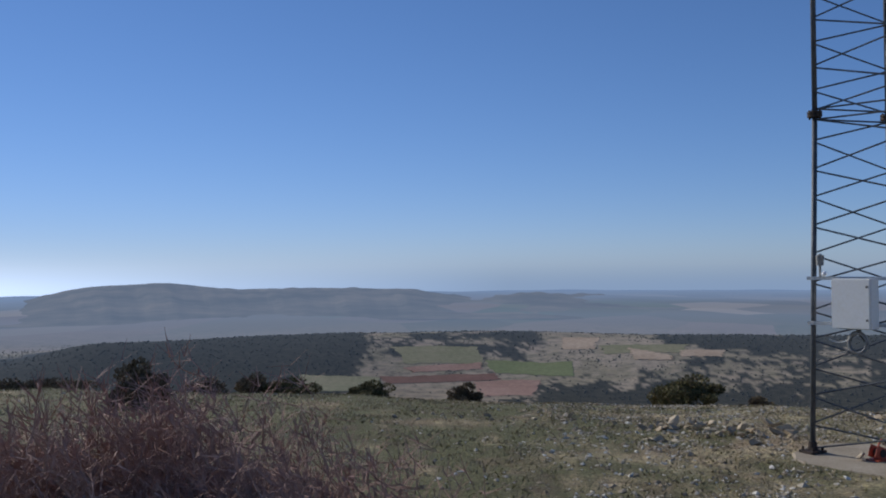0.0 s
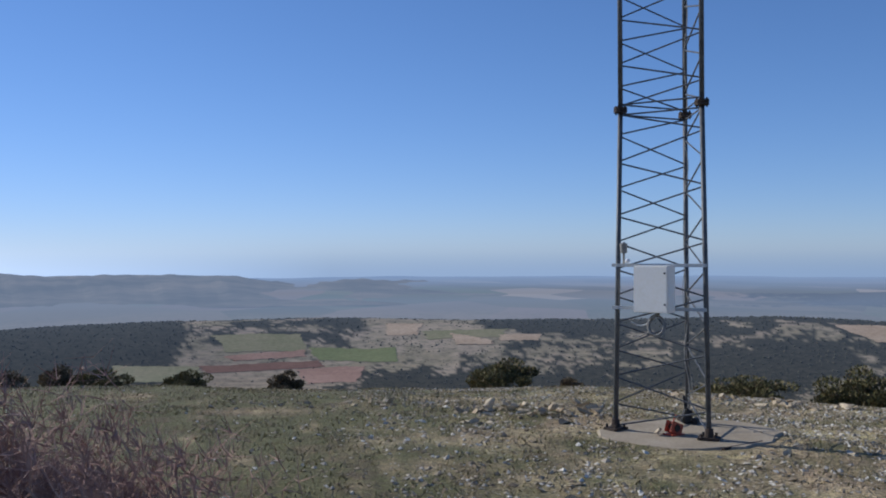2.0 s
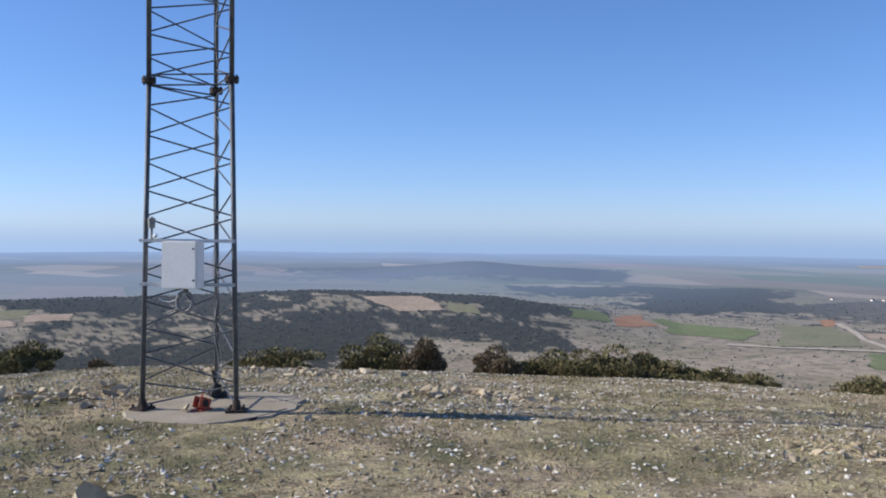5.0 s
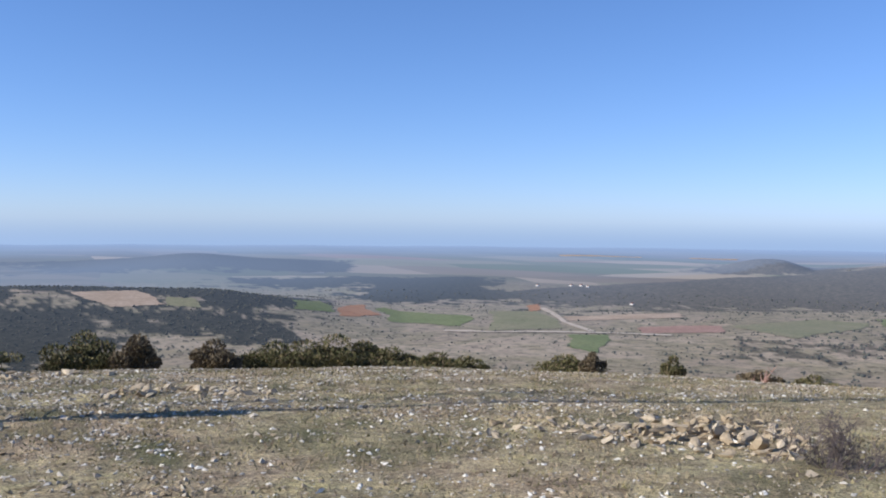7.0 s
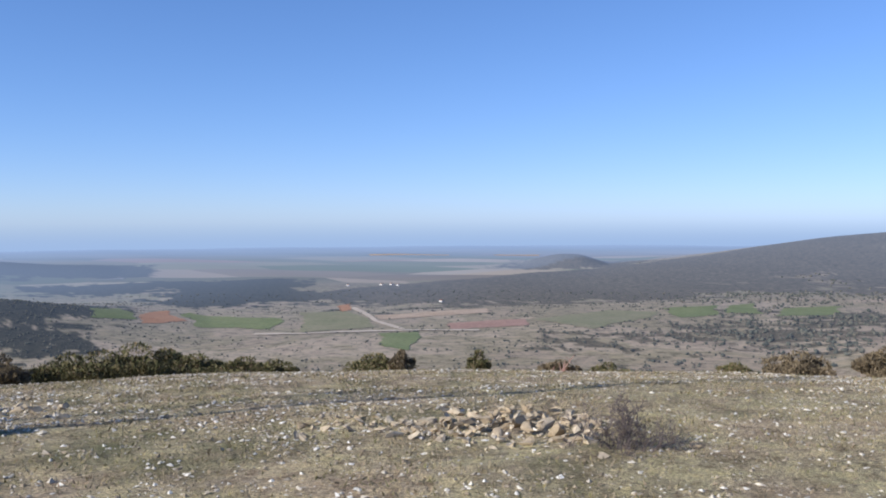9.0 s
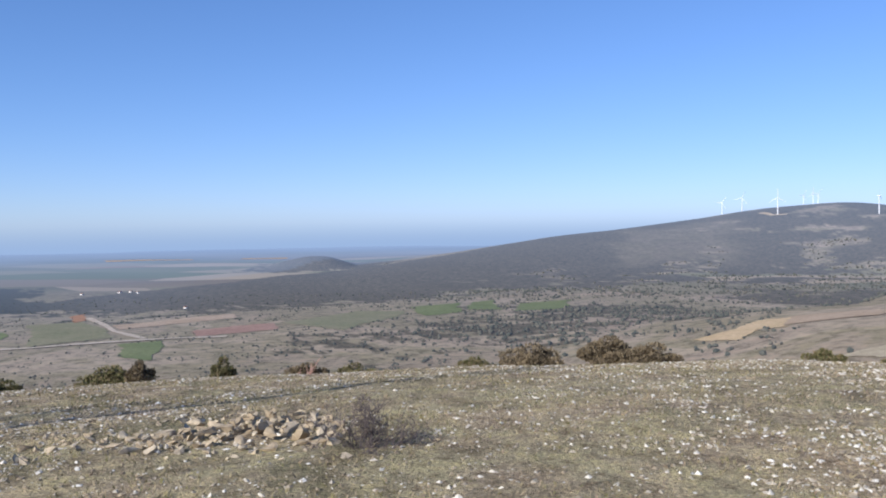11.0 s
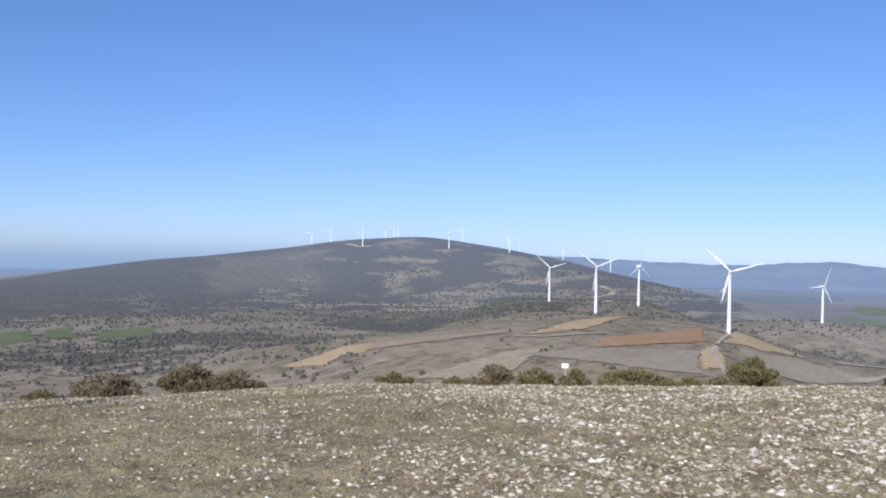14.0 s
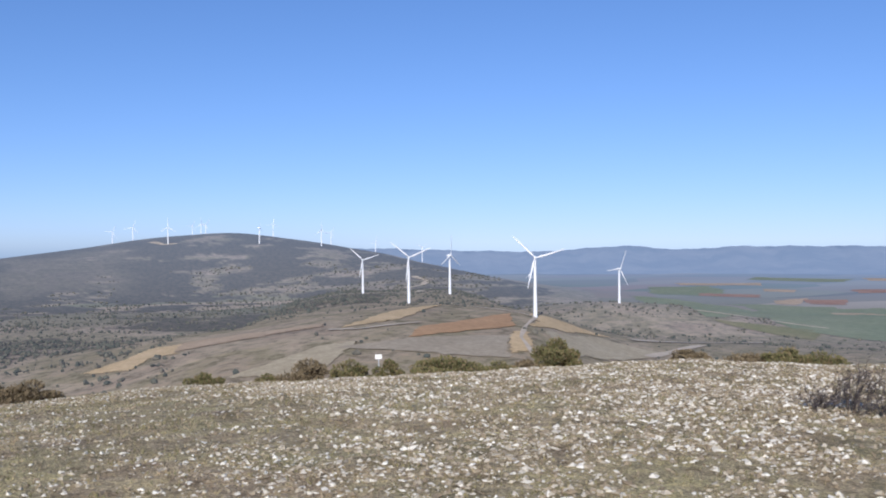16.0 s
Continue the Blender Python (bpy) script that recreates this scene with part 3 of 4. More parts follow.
# heading, distance, foot elevation, the way the rotor faces (heading), spin
TURBINES = [(115.46, 1545, -3.06, 285, 72), (118.32, 1115, -3.70, 282, 68), (120.89, 1335, -3.14, 245, 3),
            (126.20, 877, -4.47, 300, 74), (131.35, 1394, -3.96, 262, 26), (103.78, 3390, 0.06, 280, 0), (109.16, 3420, 0.02, 215, 0),
            (112.93, 3380, -0.17, 260, 0), (109.99, 4100, 0.50, 280, 10), (101.79, 3600, 0.20, 275, 20), (100.65, 4000, 0.05, 280, 30),
            (105.70, 3900, 0.45, 260, 0), (105.97, 4200, 0.50, 260, 40), (113.52, 4000, -0.1, 275, 30), (119.17, 3600, -1.15, 270, 60),
            (125.85, 3300, -3.0, 250, 5), (116.27, 4200, -0.65, 260, 15), (105.19, 4400, 0.45, 250, 30)]
for a, r, el, face, spin in TURBINES:
    if 3350 < r < 3450:
        # those on the near side of the crest stand where the slope reaches their foot
        r = next((q for q in range(2500, 3600, 20) if ground_at(a, q).z >= EYE + q * math.tan(radians(el))), r)
    foot = Vector((r * math.sin(radians(a)), r * math.cos(radians(a)), EYE + r * math.tan(radians(el))))
    foot.z = min(foot.z, float(land_z(foot.x, foot.y)) + 2.0) if r < 3500 else foot.z
    turb = build_turbine(HUB, 30.0, spin)
    turb.matrix_world = Matrix.Translation(foot) @ Matrix.Rotation(radians(180 - face), 4, "Z")

# ---- fields and tracks in the valley ----
SOIL = {
    "green": mottled("young_corn", [(0.35, (0.155, 0.185, 0.080)), (0.65, (0.195, 0.215, 0.10))], 0.02, 0.95, fine=0.2),
    "pale_green": mottled("thin_pasture", [(0.35, (0.205, 0.205, 0.115)), (0.65, (0.255, 0.235, 0.145))], 0.02, 0.95, fine=0.2),
    "red_soil": mottled("dark_red_plough", [(0.35, (0.155, 0.085, 0.065)), (0.65, (0.20, 0.11, 0.085))], 0.02, 0.95, fine=0.2),
    "pink_soil": mottled("pale_red_plough", [(0.35, (0.29, 0.18, 0.135)), (0.65, (0.36, 0.235, 0.18))], 0.02, 0.95, fine=0.2),
    "straw": mottled("stubble", [(0.35, (0.38, 0.29, 0.20)), (0.65, (0.46, 0.36, 0.26))], 0.02, 0.95, fine=0.2),
    "terracotta": mottled("red_clay_plough", [(0.35, (0.34, 0.185, 0.105)), (0.65, (0.40, 0.235, 0.14))], 0.02, 0.95, fine=0.2),
    "rust_soil": mottled("rust_brown_plough", [(0.35, (0.37, 0.225, 0.115)), (0.65, (0.44, 0.28, 0.15))], 0.02, 0.95, fine=0.2),
    # corn green with distance haze mixed into the base colour
    "hazy_green": mottled("hazed_young_corn", [(0.35, (0.20, 0.235, 0.15)), (0.65, (0.25, 0.27, 0.18))], 0.006, 0.95, fine=0.1),
    "ochre": mottled("ochre_stubble", [(0.35, (0.47, 0.345, 0.185)), (0.65, (0.57, 0.43, 0.25))], 0.02, 0.95, fine=0.2),
    "stubble_earth": mottled("pale_brown_stubble", [(0.35, (0.37, 0.275, 0.175)), (0.65, (0.44, 0.335, 0.225))], 0.02, 0.95, fine=0.2),
    "fallow": mottled("grey_fallow", [(0.35, (0.315, 0.265, 0.19)), (0.65, (0.37, 0.315, 0.23))], 0.02, 0.95, fine=0.2),
    "olive": mottled("grey_green_fallow", [(0.35, (0.37, 0.31, 0.205)), (0.65, (0.43, 0.365, 0.25))], 0.02, 0.95, fine=0.2),
}
SOIL_WORDS = {"stubble_earth": "pale brown stubble field on the knoll", "fallow": "grey-brown fallow field on the knoll", "hazy_green": "wide green corn field on the far plain", "green": "bright green young corn field in the valley", "pale_green": "pale green pasture among the scrub", "red_soil": "dark red ploughed field in the valley",
              "pink_soil": "pale reddish ploughed field in the valley", "straw": "pale straw-coloured stubble field", "terracotta": "brick-red ploughed clay field",
              "rust_soil": "rust-brown ploughed field on the knoll", "ochre": "ochre stubble field on the knoll", "olive": "grey-green fallow field on the knoll"}
# corners as heading and distance
FIELDS = [
    ("green", [(2.5, 1120), (8.1, 1120), (7.7, 1050), (3.0, 1060)]), ("pale_green", [(-3.3, 1180), (2.3, 1190), (2.3, 1100), (-2.6, 1100)]),
    ("red_soil", [(-4.0, 1040), (3.1, 1060), (3.4, 1030), (-3.4, 1010)]), ("pink_soil", [(-2.6, 1080), (2.3, 1110), (2.3, 1080), (-1.9, 1060)]),
    ("pink_soil", [(1.9, 1020), (6.0, 1030), (5.6, 940), (2.6, 940)]), ("pale_green", [(-8.9, 1050), (-4.0, 1040), (-3.3, 970), (-8.6, 980)]),
    ("straw", [(7.2, 1260), (9.5, 1260), (9.4, 1180), (7.6, 1180)]), ("pale_green", [(9.7, 1200), (14.9, 1210), (14.6, 1160), (10.0, 1150)]),
    ("straw", [(14.4, 1170), (17.0, 1180), (17.0, 1140), (14.6, 1140)]), ("straw", [(33.7, 1240), (37.7, 1260), (39.5, 1170), (36.3, 1160)]),
]
FIELDS += [
    ("terracotta", [(49.7, 1320), (51.1, 1420), (52.3, 1250), (49.8, 1180)]), ("green", [(52.4, 1390), (57.4, 1260), (57.8, 1140), (52.8, 1180)]),
    ("green", [(46.7, 1320), (48.7, 1420), (49.5, 1230), (47.4, 1200)]), ("pale_green", [(39.4, 1210), (41.2, 1200), (41.4, 1150), (39.5, 1160)]),
    ("pale_green", [(59.2, 1350), (62.1, 1360), (64.0, 1140), (59.3, 1100)]), ("green", [(64.0, 1070), (66.6, 1080), (65.8, 930), (64.1, 960)]),
    ("straw", [(63.7, 1270), (70.9, 1340), (71.0, 1280), (64.0, 1220)]), ("terracotta", [(61.4, 1460), (62.2, 1480), (62.3, 1380), (61.7, 1350)]),
    ("pink_soil", [(68.3, 1170), (73.1, 1200), (73.5, 1130), (68.7, 1100)]), ("pale_green", [(73.5, 1200), (78.5, 1340), (81.5, 1330), (77.7, 1100)]),
]
FIELDS += [
    ("green", [(81.8, 1380), (84.8, 1460), (84.8, 1310), (82.2, 1270)]), ("green", [(87.9, 1310), (88.6, 1450), (91.7, 1510), (91.2, 1350)]),
    ("green", [(85.2, 1340), (85.4, 1460), (86.7, 1520), (87.2, 1340)]),
    ("ochre", [(99.0, 812), (101.2, 846), (103.0, 826), (101.4, 772)]), ("ochre", [(101.2, 836), (102.8, 900), (104.7, 884), (104.2, 804)]),
    ("stubble_earth", [(104.2, 824), (104.7, 892), (109.5, 864), (109.2, 808)]), ("stubble_earth", [(109.2, 812), (109.5, 860), (112.8, 858), (112.7, 822)]),
    ("ochre", [(114.0, 800), (116.8, 932), (120.3, 1020), (117.5, 832)]), ("rust_soil", [(118.4, 716), (119.1, 772), (124.8, 882), (125.0, 770)]),
    ("ochre", [(126.0, 772), (126.4, 905), (128.3, 930), (130.2, 930)]), ("ochre", [(124.7, 736), (125.6, 750), (126.1, 664), (124.7, 648)]),
    ("olive", [(107.2, 640), (113.7, 708), (115.4, 712), (112.6, 612)]), ("fallow", [(113.7, 690), (118.2, 712), (124.5, 716), (124.5, 630)]),
    ("olive", [(126.6, 765), (129.9, 890), (134.2, 880), (128.4, 690)]),
]
# far fields take paler soils, which paint distance haze into their colour
FIELDS += [
    ("hazy_green", [(132.1, 2190), (135.7, 2060), (142.6, 1530), (136.3, 1320)]),
    ("hazy_green", [(137.5, 1970), (143.4, 1970), (144.5, 1560), (140.5, 1740)]), ("pale_green", [(136.8, 1300), (143.2, 1350), (142.6, 1240), (137.9, 1270)]),
    ("hazy_green", [(133.1, 2640), (136.9, 2740), (137.5, 2190), (133.4, 2280)]), ("straw", [(140.2, 2110), (142.2, 2220), (141.5, 2000), (140.5, 2020)]),
    # the last two straw strips stand in for pale far towns
    ("straw", [(11.4, 1180), (14.2, 1140), (14.2, 1120), (12.0, 1120)]), ("straw", [(63.4, 3640), (68.4, 3640), (68.4, 3540), (63.4, 3540)]), ("straw", [(71.2, 3620), (74.0, 3620), (74.0, 3520), (71.2, 3520)]),
]
FIELDS += [
    ("hazy_green", [(138.6, 1900), (149.0, 1950), (149.0, 1290), (140.5, 1340)]),
    ("pink_soil", [(136.0, 2330), (139.5, 2290), (139.4, 2180), (136.2, 2210)]), ("straw", [(139.8, 2560), (141.6, 2540), (141.4, 2420), (139.9, 2430)]), ("pink_soil", [(141.9, 2170), (144.4, 2190), (144.3, 2050), (142.2, 2060)]),
    ("straw", [(145.0, 3350), (149.0, 3350), (149.0, 3120), (145.2, 3150)]), ("straw", [(134.6, 2900), (139.6, 2960), (139.4, 2780), (134.9, 2760)]), ("pink_soil", [(146.6, 1560), (149.0, 1560), (149.0, 1470), (146.9, 1470)]),
    ("hazy_green", [(139.0, 3350), (144.5, 3300), (144.3, 3080), (139.2, 3100)]), ("pink_soil", [(144.6, 2600), (149.0, 2640), (149.0, 2460), (144.9, 2440)]), ("straw", [(143.4, 1800), (147.5, 1810), (147.4, 1750), (143.6, 1750)]),
]


def drape(name, corners, lift, material, nu=16, nv=16):
    """A patch of land laid over the ground between four corners."""
    p = [Vector((r * math.sin(radians(a)), r * math.cos(radians(a)))) for a, r in corners]
    pts = []
    for i in range(nv + 1):
        for j in range(nu + 1):
            u, v = j / nu, i / nv
            q = p[0].lerp(p[1], u).lerp(p[3].lerp(p[2], u), v)
            ragged = 2.5 if i in (0, nv) or j in (0, nu) else 0.0
            q = q + Vector((random.uniform(-1, 1), random.uniform(-1, 1))) * ragged
            bend = 0.045 * min((p[1] - p[0]).length, (p[3] - p[0]).length)
            q = q + Vector((bend * math.sin(q.y / 41 + q.x / 97) + 0.5 * bend * math.sin(q.y / 15 + 1), bend * math.sin(q.x / 37 + q.y / 83) + 0.5 * bend * math.sin(q.x / 13 + 2)))
            pts.append(q)
    x, y = np.array([q.x for q in pts]), np.array([q.y for q in pts])
    v = np.stack([x, y, land_z(x, y) + lift], -1)
    return sheet(name, v, grid_quads(nv + 1, nu + 1), [material])


random.seed(11)
for k, (soil, corners) in enumerate(FIELDS):
    tagged(drape("field", corners, 0.40 + 0.008 * k, SOIL[soil]), SOIL_WORDS[soil], "field", kind="structure")

# tracks as heading and distance along their way, and their width
TRACKS = [([(62.4, 1420), (63.8, 1200), (65.5, 1110)], 9), ([(56.3, 1100), (59.3, 1085), (66.5, 1100), (70.3, 1090)], 12),
          ([(126.2, 640), (125.3, 710), (125.6, 780), (126.2, 868), (123.5, 940), (121.4, 1000), (120.0, 1100)], 3.5), ([(117.9, 2140), (119.2, 2180), (119.5, 2270), (118.6, 2370)], 14),
          ([(119.0, 1510), (119.5, 1750), (119.6, 2080)], 12), ([(135.9, 1370), (139.5, 1390), (143.3, 1400)], 11), ([(132.0, 950), (137.2, 1050), (140.3, 1150)], 11),
          ([(133.1, 830), (134.7, 900), (136.3, 980)], 10), ([(102.8, 3210), (103.5, 3090), (104.3, 3100)], 22), ([(113.3, 790), (115.1, 775), (119.0, 800)], 7)]
for way, width in TRACKS:
    s = np.linspace(0, len(way) - 1, 14 * (len(way) - 1) + 1)
    a = np.interp(s, range(len(way)), [w[0] for w in way])
    r = np.interp(s, range(len(way)), [w[1] for w in way])
    x, y = r * np.sin(np.radians(a)), r * np.cos(np.radians(a))
    dx, dy = np.gradient(x), np.gradient(y)
    n = np.hypot(dx, dy)
    wob = width * (0.5 + 0.12 * np.sin(s * 5.0))
    v = []
    for side in (-1, 0, 1):
        xs, ys = x - side * dy / n * wob, y + side * dx / n * wob
        v.append(np.stack([xs, ys, land_z(xs, ys) + 0.9], -1))
    ob = sheet("track", np.concatenate(v), grid_quads(3, len(s))[:, ::-1], [TRACK])
    tagged(ob, "pale unsurfaced farm track across the valley", "track", kind="structure")


# ---- many small bodies joined in one mesh ----
def unit_ico(level=1):
    bm = bmesh.new()
    bmesh.ops.create_icosphere(bm, subdivisions=level, radius=1)
    v = np.array([p.co[:] for p in bm.verts])
    f = np.array([[q.index for q in p.verts] for p in bm.faces])
    bm.free()
    return v, f


ICO = unit_ico(1)
SHARD = (np.array([(1.1, 0, 0), (-1.1, 0, 0.1), (0, 1.0, 0), (0.1, -1.0, 0), (0.3, 0.2, 0.9), (-0.2, 0, -0.9)]),
         np.array([(0, 2, 4), (2, 1, 4), (1, 3, 4), (3, 0, 4), (2, 0, 5), (1, 2, 5), (3, 1, 5), (0, 3, 5)]))


def scatter(name, centres, sizes, rng, material, squash=(0.6, 1.0), ragged=0.3, smooth=False, tilt=0.0, body=ICO):
    """Uneven little bodies at many places."""
    n = len(centres)
    ICO_V, ICO_F = body
    v = ICO_V[None] * (1 + ragged * rng.uniform(-1, 1, (n, len(ICO_V), 3)))
    v = v * np.stack([rng.uniform(0.7, 1.3, n), rng.uniform(0.6, 1.1, n), rng.uniform(*squash, n)], -1)[:, None]
    if tilt:
        t = rng.uniform(-tilt, tilt, n)[:, None]
        v = np.stack([v[..., 0] * np.cos(t) - v[..., 2] * np.sin(t), v[..., 1], v[..., 0] * np.sin(t) + v[..., 2] * np.cos(t)], -1)
    w = rng.uniform(0, 2 * np.pi, n)[:, None]
    v = np.stack([v[..., 0] * np.cos(w) - v[..., 1] * np.sin(w), v[..., 0] * np.sin(w) + v[..., 1] * np.cos(w), v[..., 2]], -1)
    v = v * sizes[:, None, None] + centres[:, None]
    f = ICO_F[None] + (np.arange(n) * len(ICO_V))[:, None, None]
    return sheet(name, v.reshape(-1, 3), f.reshape(-1, f.shape[-1]), [material], smooth=smooth)


def in_fields(x, y):
    """Which points lie inside a field."""
    hit = np.zeros(len(x), bool)
    for _, corners in FIELDS:
        p = [(r * math.sin(radians(a)), r * math.cos(radians(a))) for a, r in corners]
        side = [(q[0] - o[0]) * (y - o[1]) - (q[1] - o[1]) * (x - o[0]) for o, q in zip(p, p[1:] + p[:1])]
        hit |= np.all([v > 0 for v in side], 0) | np.all([v < 0 for v in side], 0)
    return hit


def far_trees():
    rng = np.random.RandomState(21)
    n = 150000
    a = rng.uniform(-29, 147, n)
    r = np.sqrt(rng.uniform(560 ** 2, 1750 ** 2, n))
    x, y = r * np.sin(np.radians(a)), r * np.cos(np.radians(a))
    w = wood_cover(a, r, x, y)
    scrub = lump(x, y, 160, 9) * 0.6 + lump(x, y, 37, 10) * 0.4
    keep = rng.uniform(0, 1, n) < np.where(w > 0.4, np.where(r > 1380, 0.06, np.where(a < 60, np.where(a < 12, 0.30, 0.45), 0.36)), np.clip((scrub - 0.52) * 1.5, 0.012, 0.45) * np.where((a > 104) & (r < 1000), 0.16, np.where((a > 72) & (a < 104), 1.7, np.where(a < 50, 1.9, 1.0))))
    x, y, w, a, r = x[keep], y[keep], w[keep], a[keep], r[keep]
    # lone bushes on the clearings of the long hill
    m = 26000
    ah, rh = rng.uniform(78, 124, m), np.sqrt(rng.uniform(1600 ** 2, 2700 ** 2, m))
    xh, yh = rh * np.sin(np.radians(ah)), rh * np.cos(np.radians(ah))
    kh = (wood_cover(ah, rh, xh, yh) < 0.4) & (rng.uniform(0, 1, m) < np.clip(1.6 * lump(xh, yh, 120, 13) - 0.45, 0.03, 0.8))
    x, y, w = np.concatenate([x, xh[kh]]), np.concatenate([y, yh[kh]]), np.concatenate([w, np.ones(kh.sum())])
    a = np.degrees(np.arctan2(x, y))
    bare = in_fields(x, y)
    x, y, w, a = x[~bare], y[~bare], w[~bare], a[~bare]
    size = (0.9 + 2.0 * rng.uniform(0, 1, len(x)) ** 1.5) * np.where(w > 0.4, 1.15, 1.0) * np.interp(a, [-10, 45, 75, 88], [0.38, 0.5, 0.6, 0.95])
    c = np.stack([x, y, land_z(x, y) + size * 0.55], -1)
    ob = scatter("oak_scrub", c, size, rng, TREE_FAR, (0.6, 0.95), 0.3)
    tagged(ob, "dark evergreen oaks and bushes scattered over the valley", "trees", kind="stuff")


far_trees()


# ---- near shrubs ----
def shrub(at, wide, tall, leaf, seed, label, group="shrubs along the brink"):
    """A juniper: short trunk and limbs, and a crown of many small sprigs in uneven lobes."""
    rng = np.random.RandomState(seed)
    t = thing("shrub", at, label, "shrub", group)
    bm = bmesh.new()
    for k in range(5):
        w = rng.uniform(0, 2 * np.pi)
        tip = Vector((math.cos(w) * wide * 0.28, math.sin(w) * wide * 0.28, tall * rng.uniform(0.4, 0.7)))
        tube(bm, (0.02 * math.cos(w), 0.02 * math.sin(w), -0.08), tip, 0.025, 0.006, 5)
    part("trunk", bm, BARK, t)
    lobes = []
    for k in range(int(10 + 9 * wide)):
        w, q = rng.uniform(0, 2 * np.pi), rng.uniform(0, 1) ** 0.6
        c = np.array([math.cos(w) * wide * 0.42 * q, math.sin(w) * wide * 0.42 * q, tall * rng.uniform(0.12, 0.78) * (1 - 0.35 * q)])
        s = rng.uniform(0.11, 0.24) * np.array([wide, wide, tall * 1.1])
        lobes.append((c, s))
    lobes.append((np.array([0.05 * wide, 0, 0.74 * tall]), np.array([0.2 * wide, 0.2 * wide, 0.27 * tall])))
    n = int(np.clip(15000 * wide * tall, 3000, 11000))
    which = rng.randint(0, len(lobes), n)
    d = rng.normal(0, 1, (n, 3))
    d /= np.linalg.norm(d, axis=1)[:, None]
    p = np.array([lobes[k][0] for k in which]) + d * np.array([lobes[k][1] for k in which]) * (rng.uniform(0.25, 1, (n, 1)) ** 0.4)
    p[:, 2] = np.maximum(p[:, 2], 0.02)
    up = d * 0.7 + np.array([0, 0, 0.7]) + rng.normal(0, 0.35, (n, 3))
    up /= np.linalg.norm(up, axis=1)[:, None]
    side = np.cross(up, rng.normal(0, 1, (n, 3)))
    side /= np.linalg.norm(side, axis=1)[:, None]
    ln = rng.uniform(0.018, 0.046, (n, 1)) * (0.7 + 0.4 * tall)
    wd = ln * rng.uniform(0.35, 0.6, (n, 1))
    ln = ln * np.where(rng.uniform(0, 1, (n, 1)) < 0.05, 2.0, 1.0)
    v = np.stack([p - up * ln * 0.4, p + side * wd, p + up * ln, p - side * wd], 1).reshape(-1, 3)
    f = np.arange(4 * n).reshape(n, 4)
    crown = sheet("crown", v, f, [leaf], smooth=False)
    crown.parent = t
    return t


# heading, elevation of top and foot, width, all in degrees; 1 marks the brown ones, of which the leftmost are brown to
# paint in their backlighting
SHRUBS = [(-18.2, -5.2, -8.2, 2.8, 1), (-22.9, -6.3, -7.2, 4.2, 1), (-25.2, -6.4, -7.0, 2.5, 1), (-14.2, -6.5, -7.6, 2.1, 1), (-11.5, -6.3, -7.7, 2.1, 1), (-9.3, -6.6, -7.9, 2.7, 0),
          (-4.5, -6.9, -8.0, 2.2, 0), (1.4, -7.1, -8.2, 1.6, 1), (14.9, -6.5, -8.4, 3.4, 0), (18.5, -7.7, -8.3, 1.4, 1), (28.9, -7.3, -8.5, 4.2, 0), (34.9, -6.5, -8.9, 3.2, 0), (37.9, -6.8, -8.9, 2.5, 1)]
SHRUBS += [(42.2, -7.2, -9.0, 2.8, 1), (45.8, -7.4, -9.0, 3.9, 0), (49.4, -7.0, -9.0, 4.2, 0), (47.6, -7.3, -9.0, 3.4, 0), (51.2, -7.4, -9.0, 3.0, 0), (52.9, -7.8, -9.1, 3.5, 0), (57.6, -8.3, -9.0, 2.4, 0), (55.8, -8.1, -9.0, 2.8, 0), (63.7, -8.1, -9.3, 3.4, 0), (65.4, -7.9, -9.2, 1.4, 1),
           (70.2, -7.9, -9.2, 1.4, 0), (78.1, -8.6, -9.4, 2.1, 0), (75.2, -8.5, -9.3, 2.1, 1), (85.5, -8.4, -9.1, 1.9, 0), (89.0, -7.6, -9.0, 2.7, 1), (93.8, -7.1, -8.9, 2.1, 1)]
SHRUBS += [(96.5, -7.5, -8.9, 2.1, 1), (106.0, -7.6, -8.5, 1.8, 0), (109.7, -7.8, -8.4, 1.4, 0), (112.2, -7.0, -8.3, 3.0, 1), (114.8, -7.1, -8.4, 2.1, 0), (117.1, -7.1, -8.2, 1.4, 0),
           (120.7, -7.0, -8.4, 3.7, 0), (123.9, -7.3, -8.3, 2.1, 0), (127.5, -5.9, -7.8, 2.5, 0), (125.6, -7.2, -8.0, 1.6, 1), (135.3, -6.7, -7.3, 2.1, 1), (140.9, -6.2, -7.3, 2.3, 0), (142.6, -6.4, -7.2, 2.1, 0), (139.0, -6.8, -7.3, 2.6, 1)]
for k, (a, top, foot, w, brown) in enumerate(SHRUBS):
    r = 16.6 + 0.9 * ((k * 37) % 10) / 10
    if a == -18.2:
        r = 12.5
    at = ground_at(a, r)
    tall = EYE + r * math.tan(radians(top)) - at.z
    words = "brownish shrub at the edge of the hilltop" if brown else "dark green juniper bush at the edge of the hilltop"
    shrub(at, r * radians(w) * (1.75 if 88 < a < 97 else 1.3), max(tall, 0.2), BROWN_LEAF if brown else LEAF, 100 + k, words)


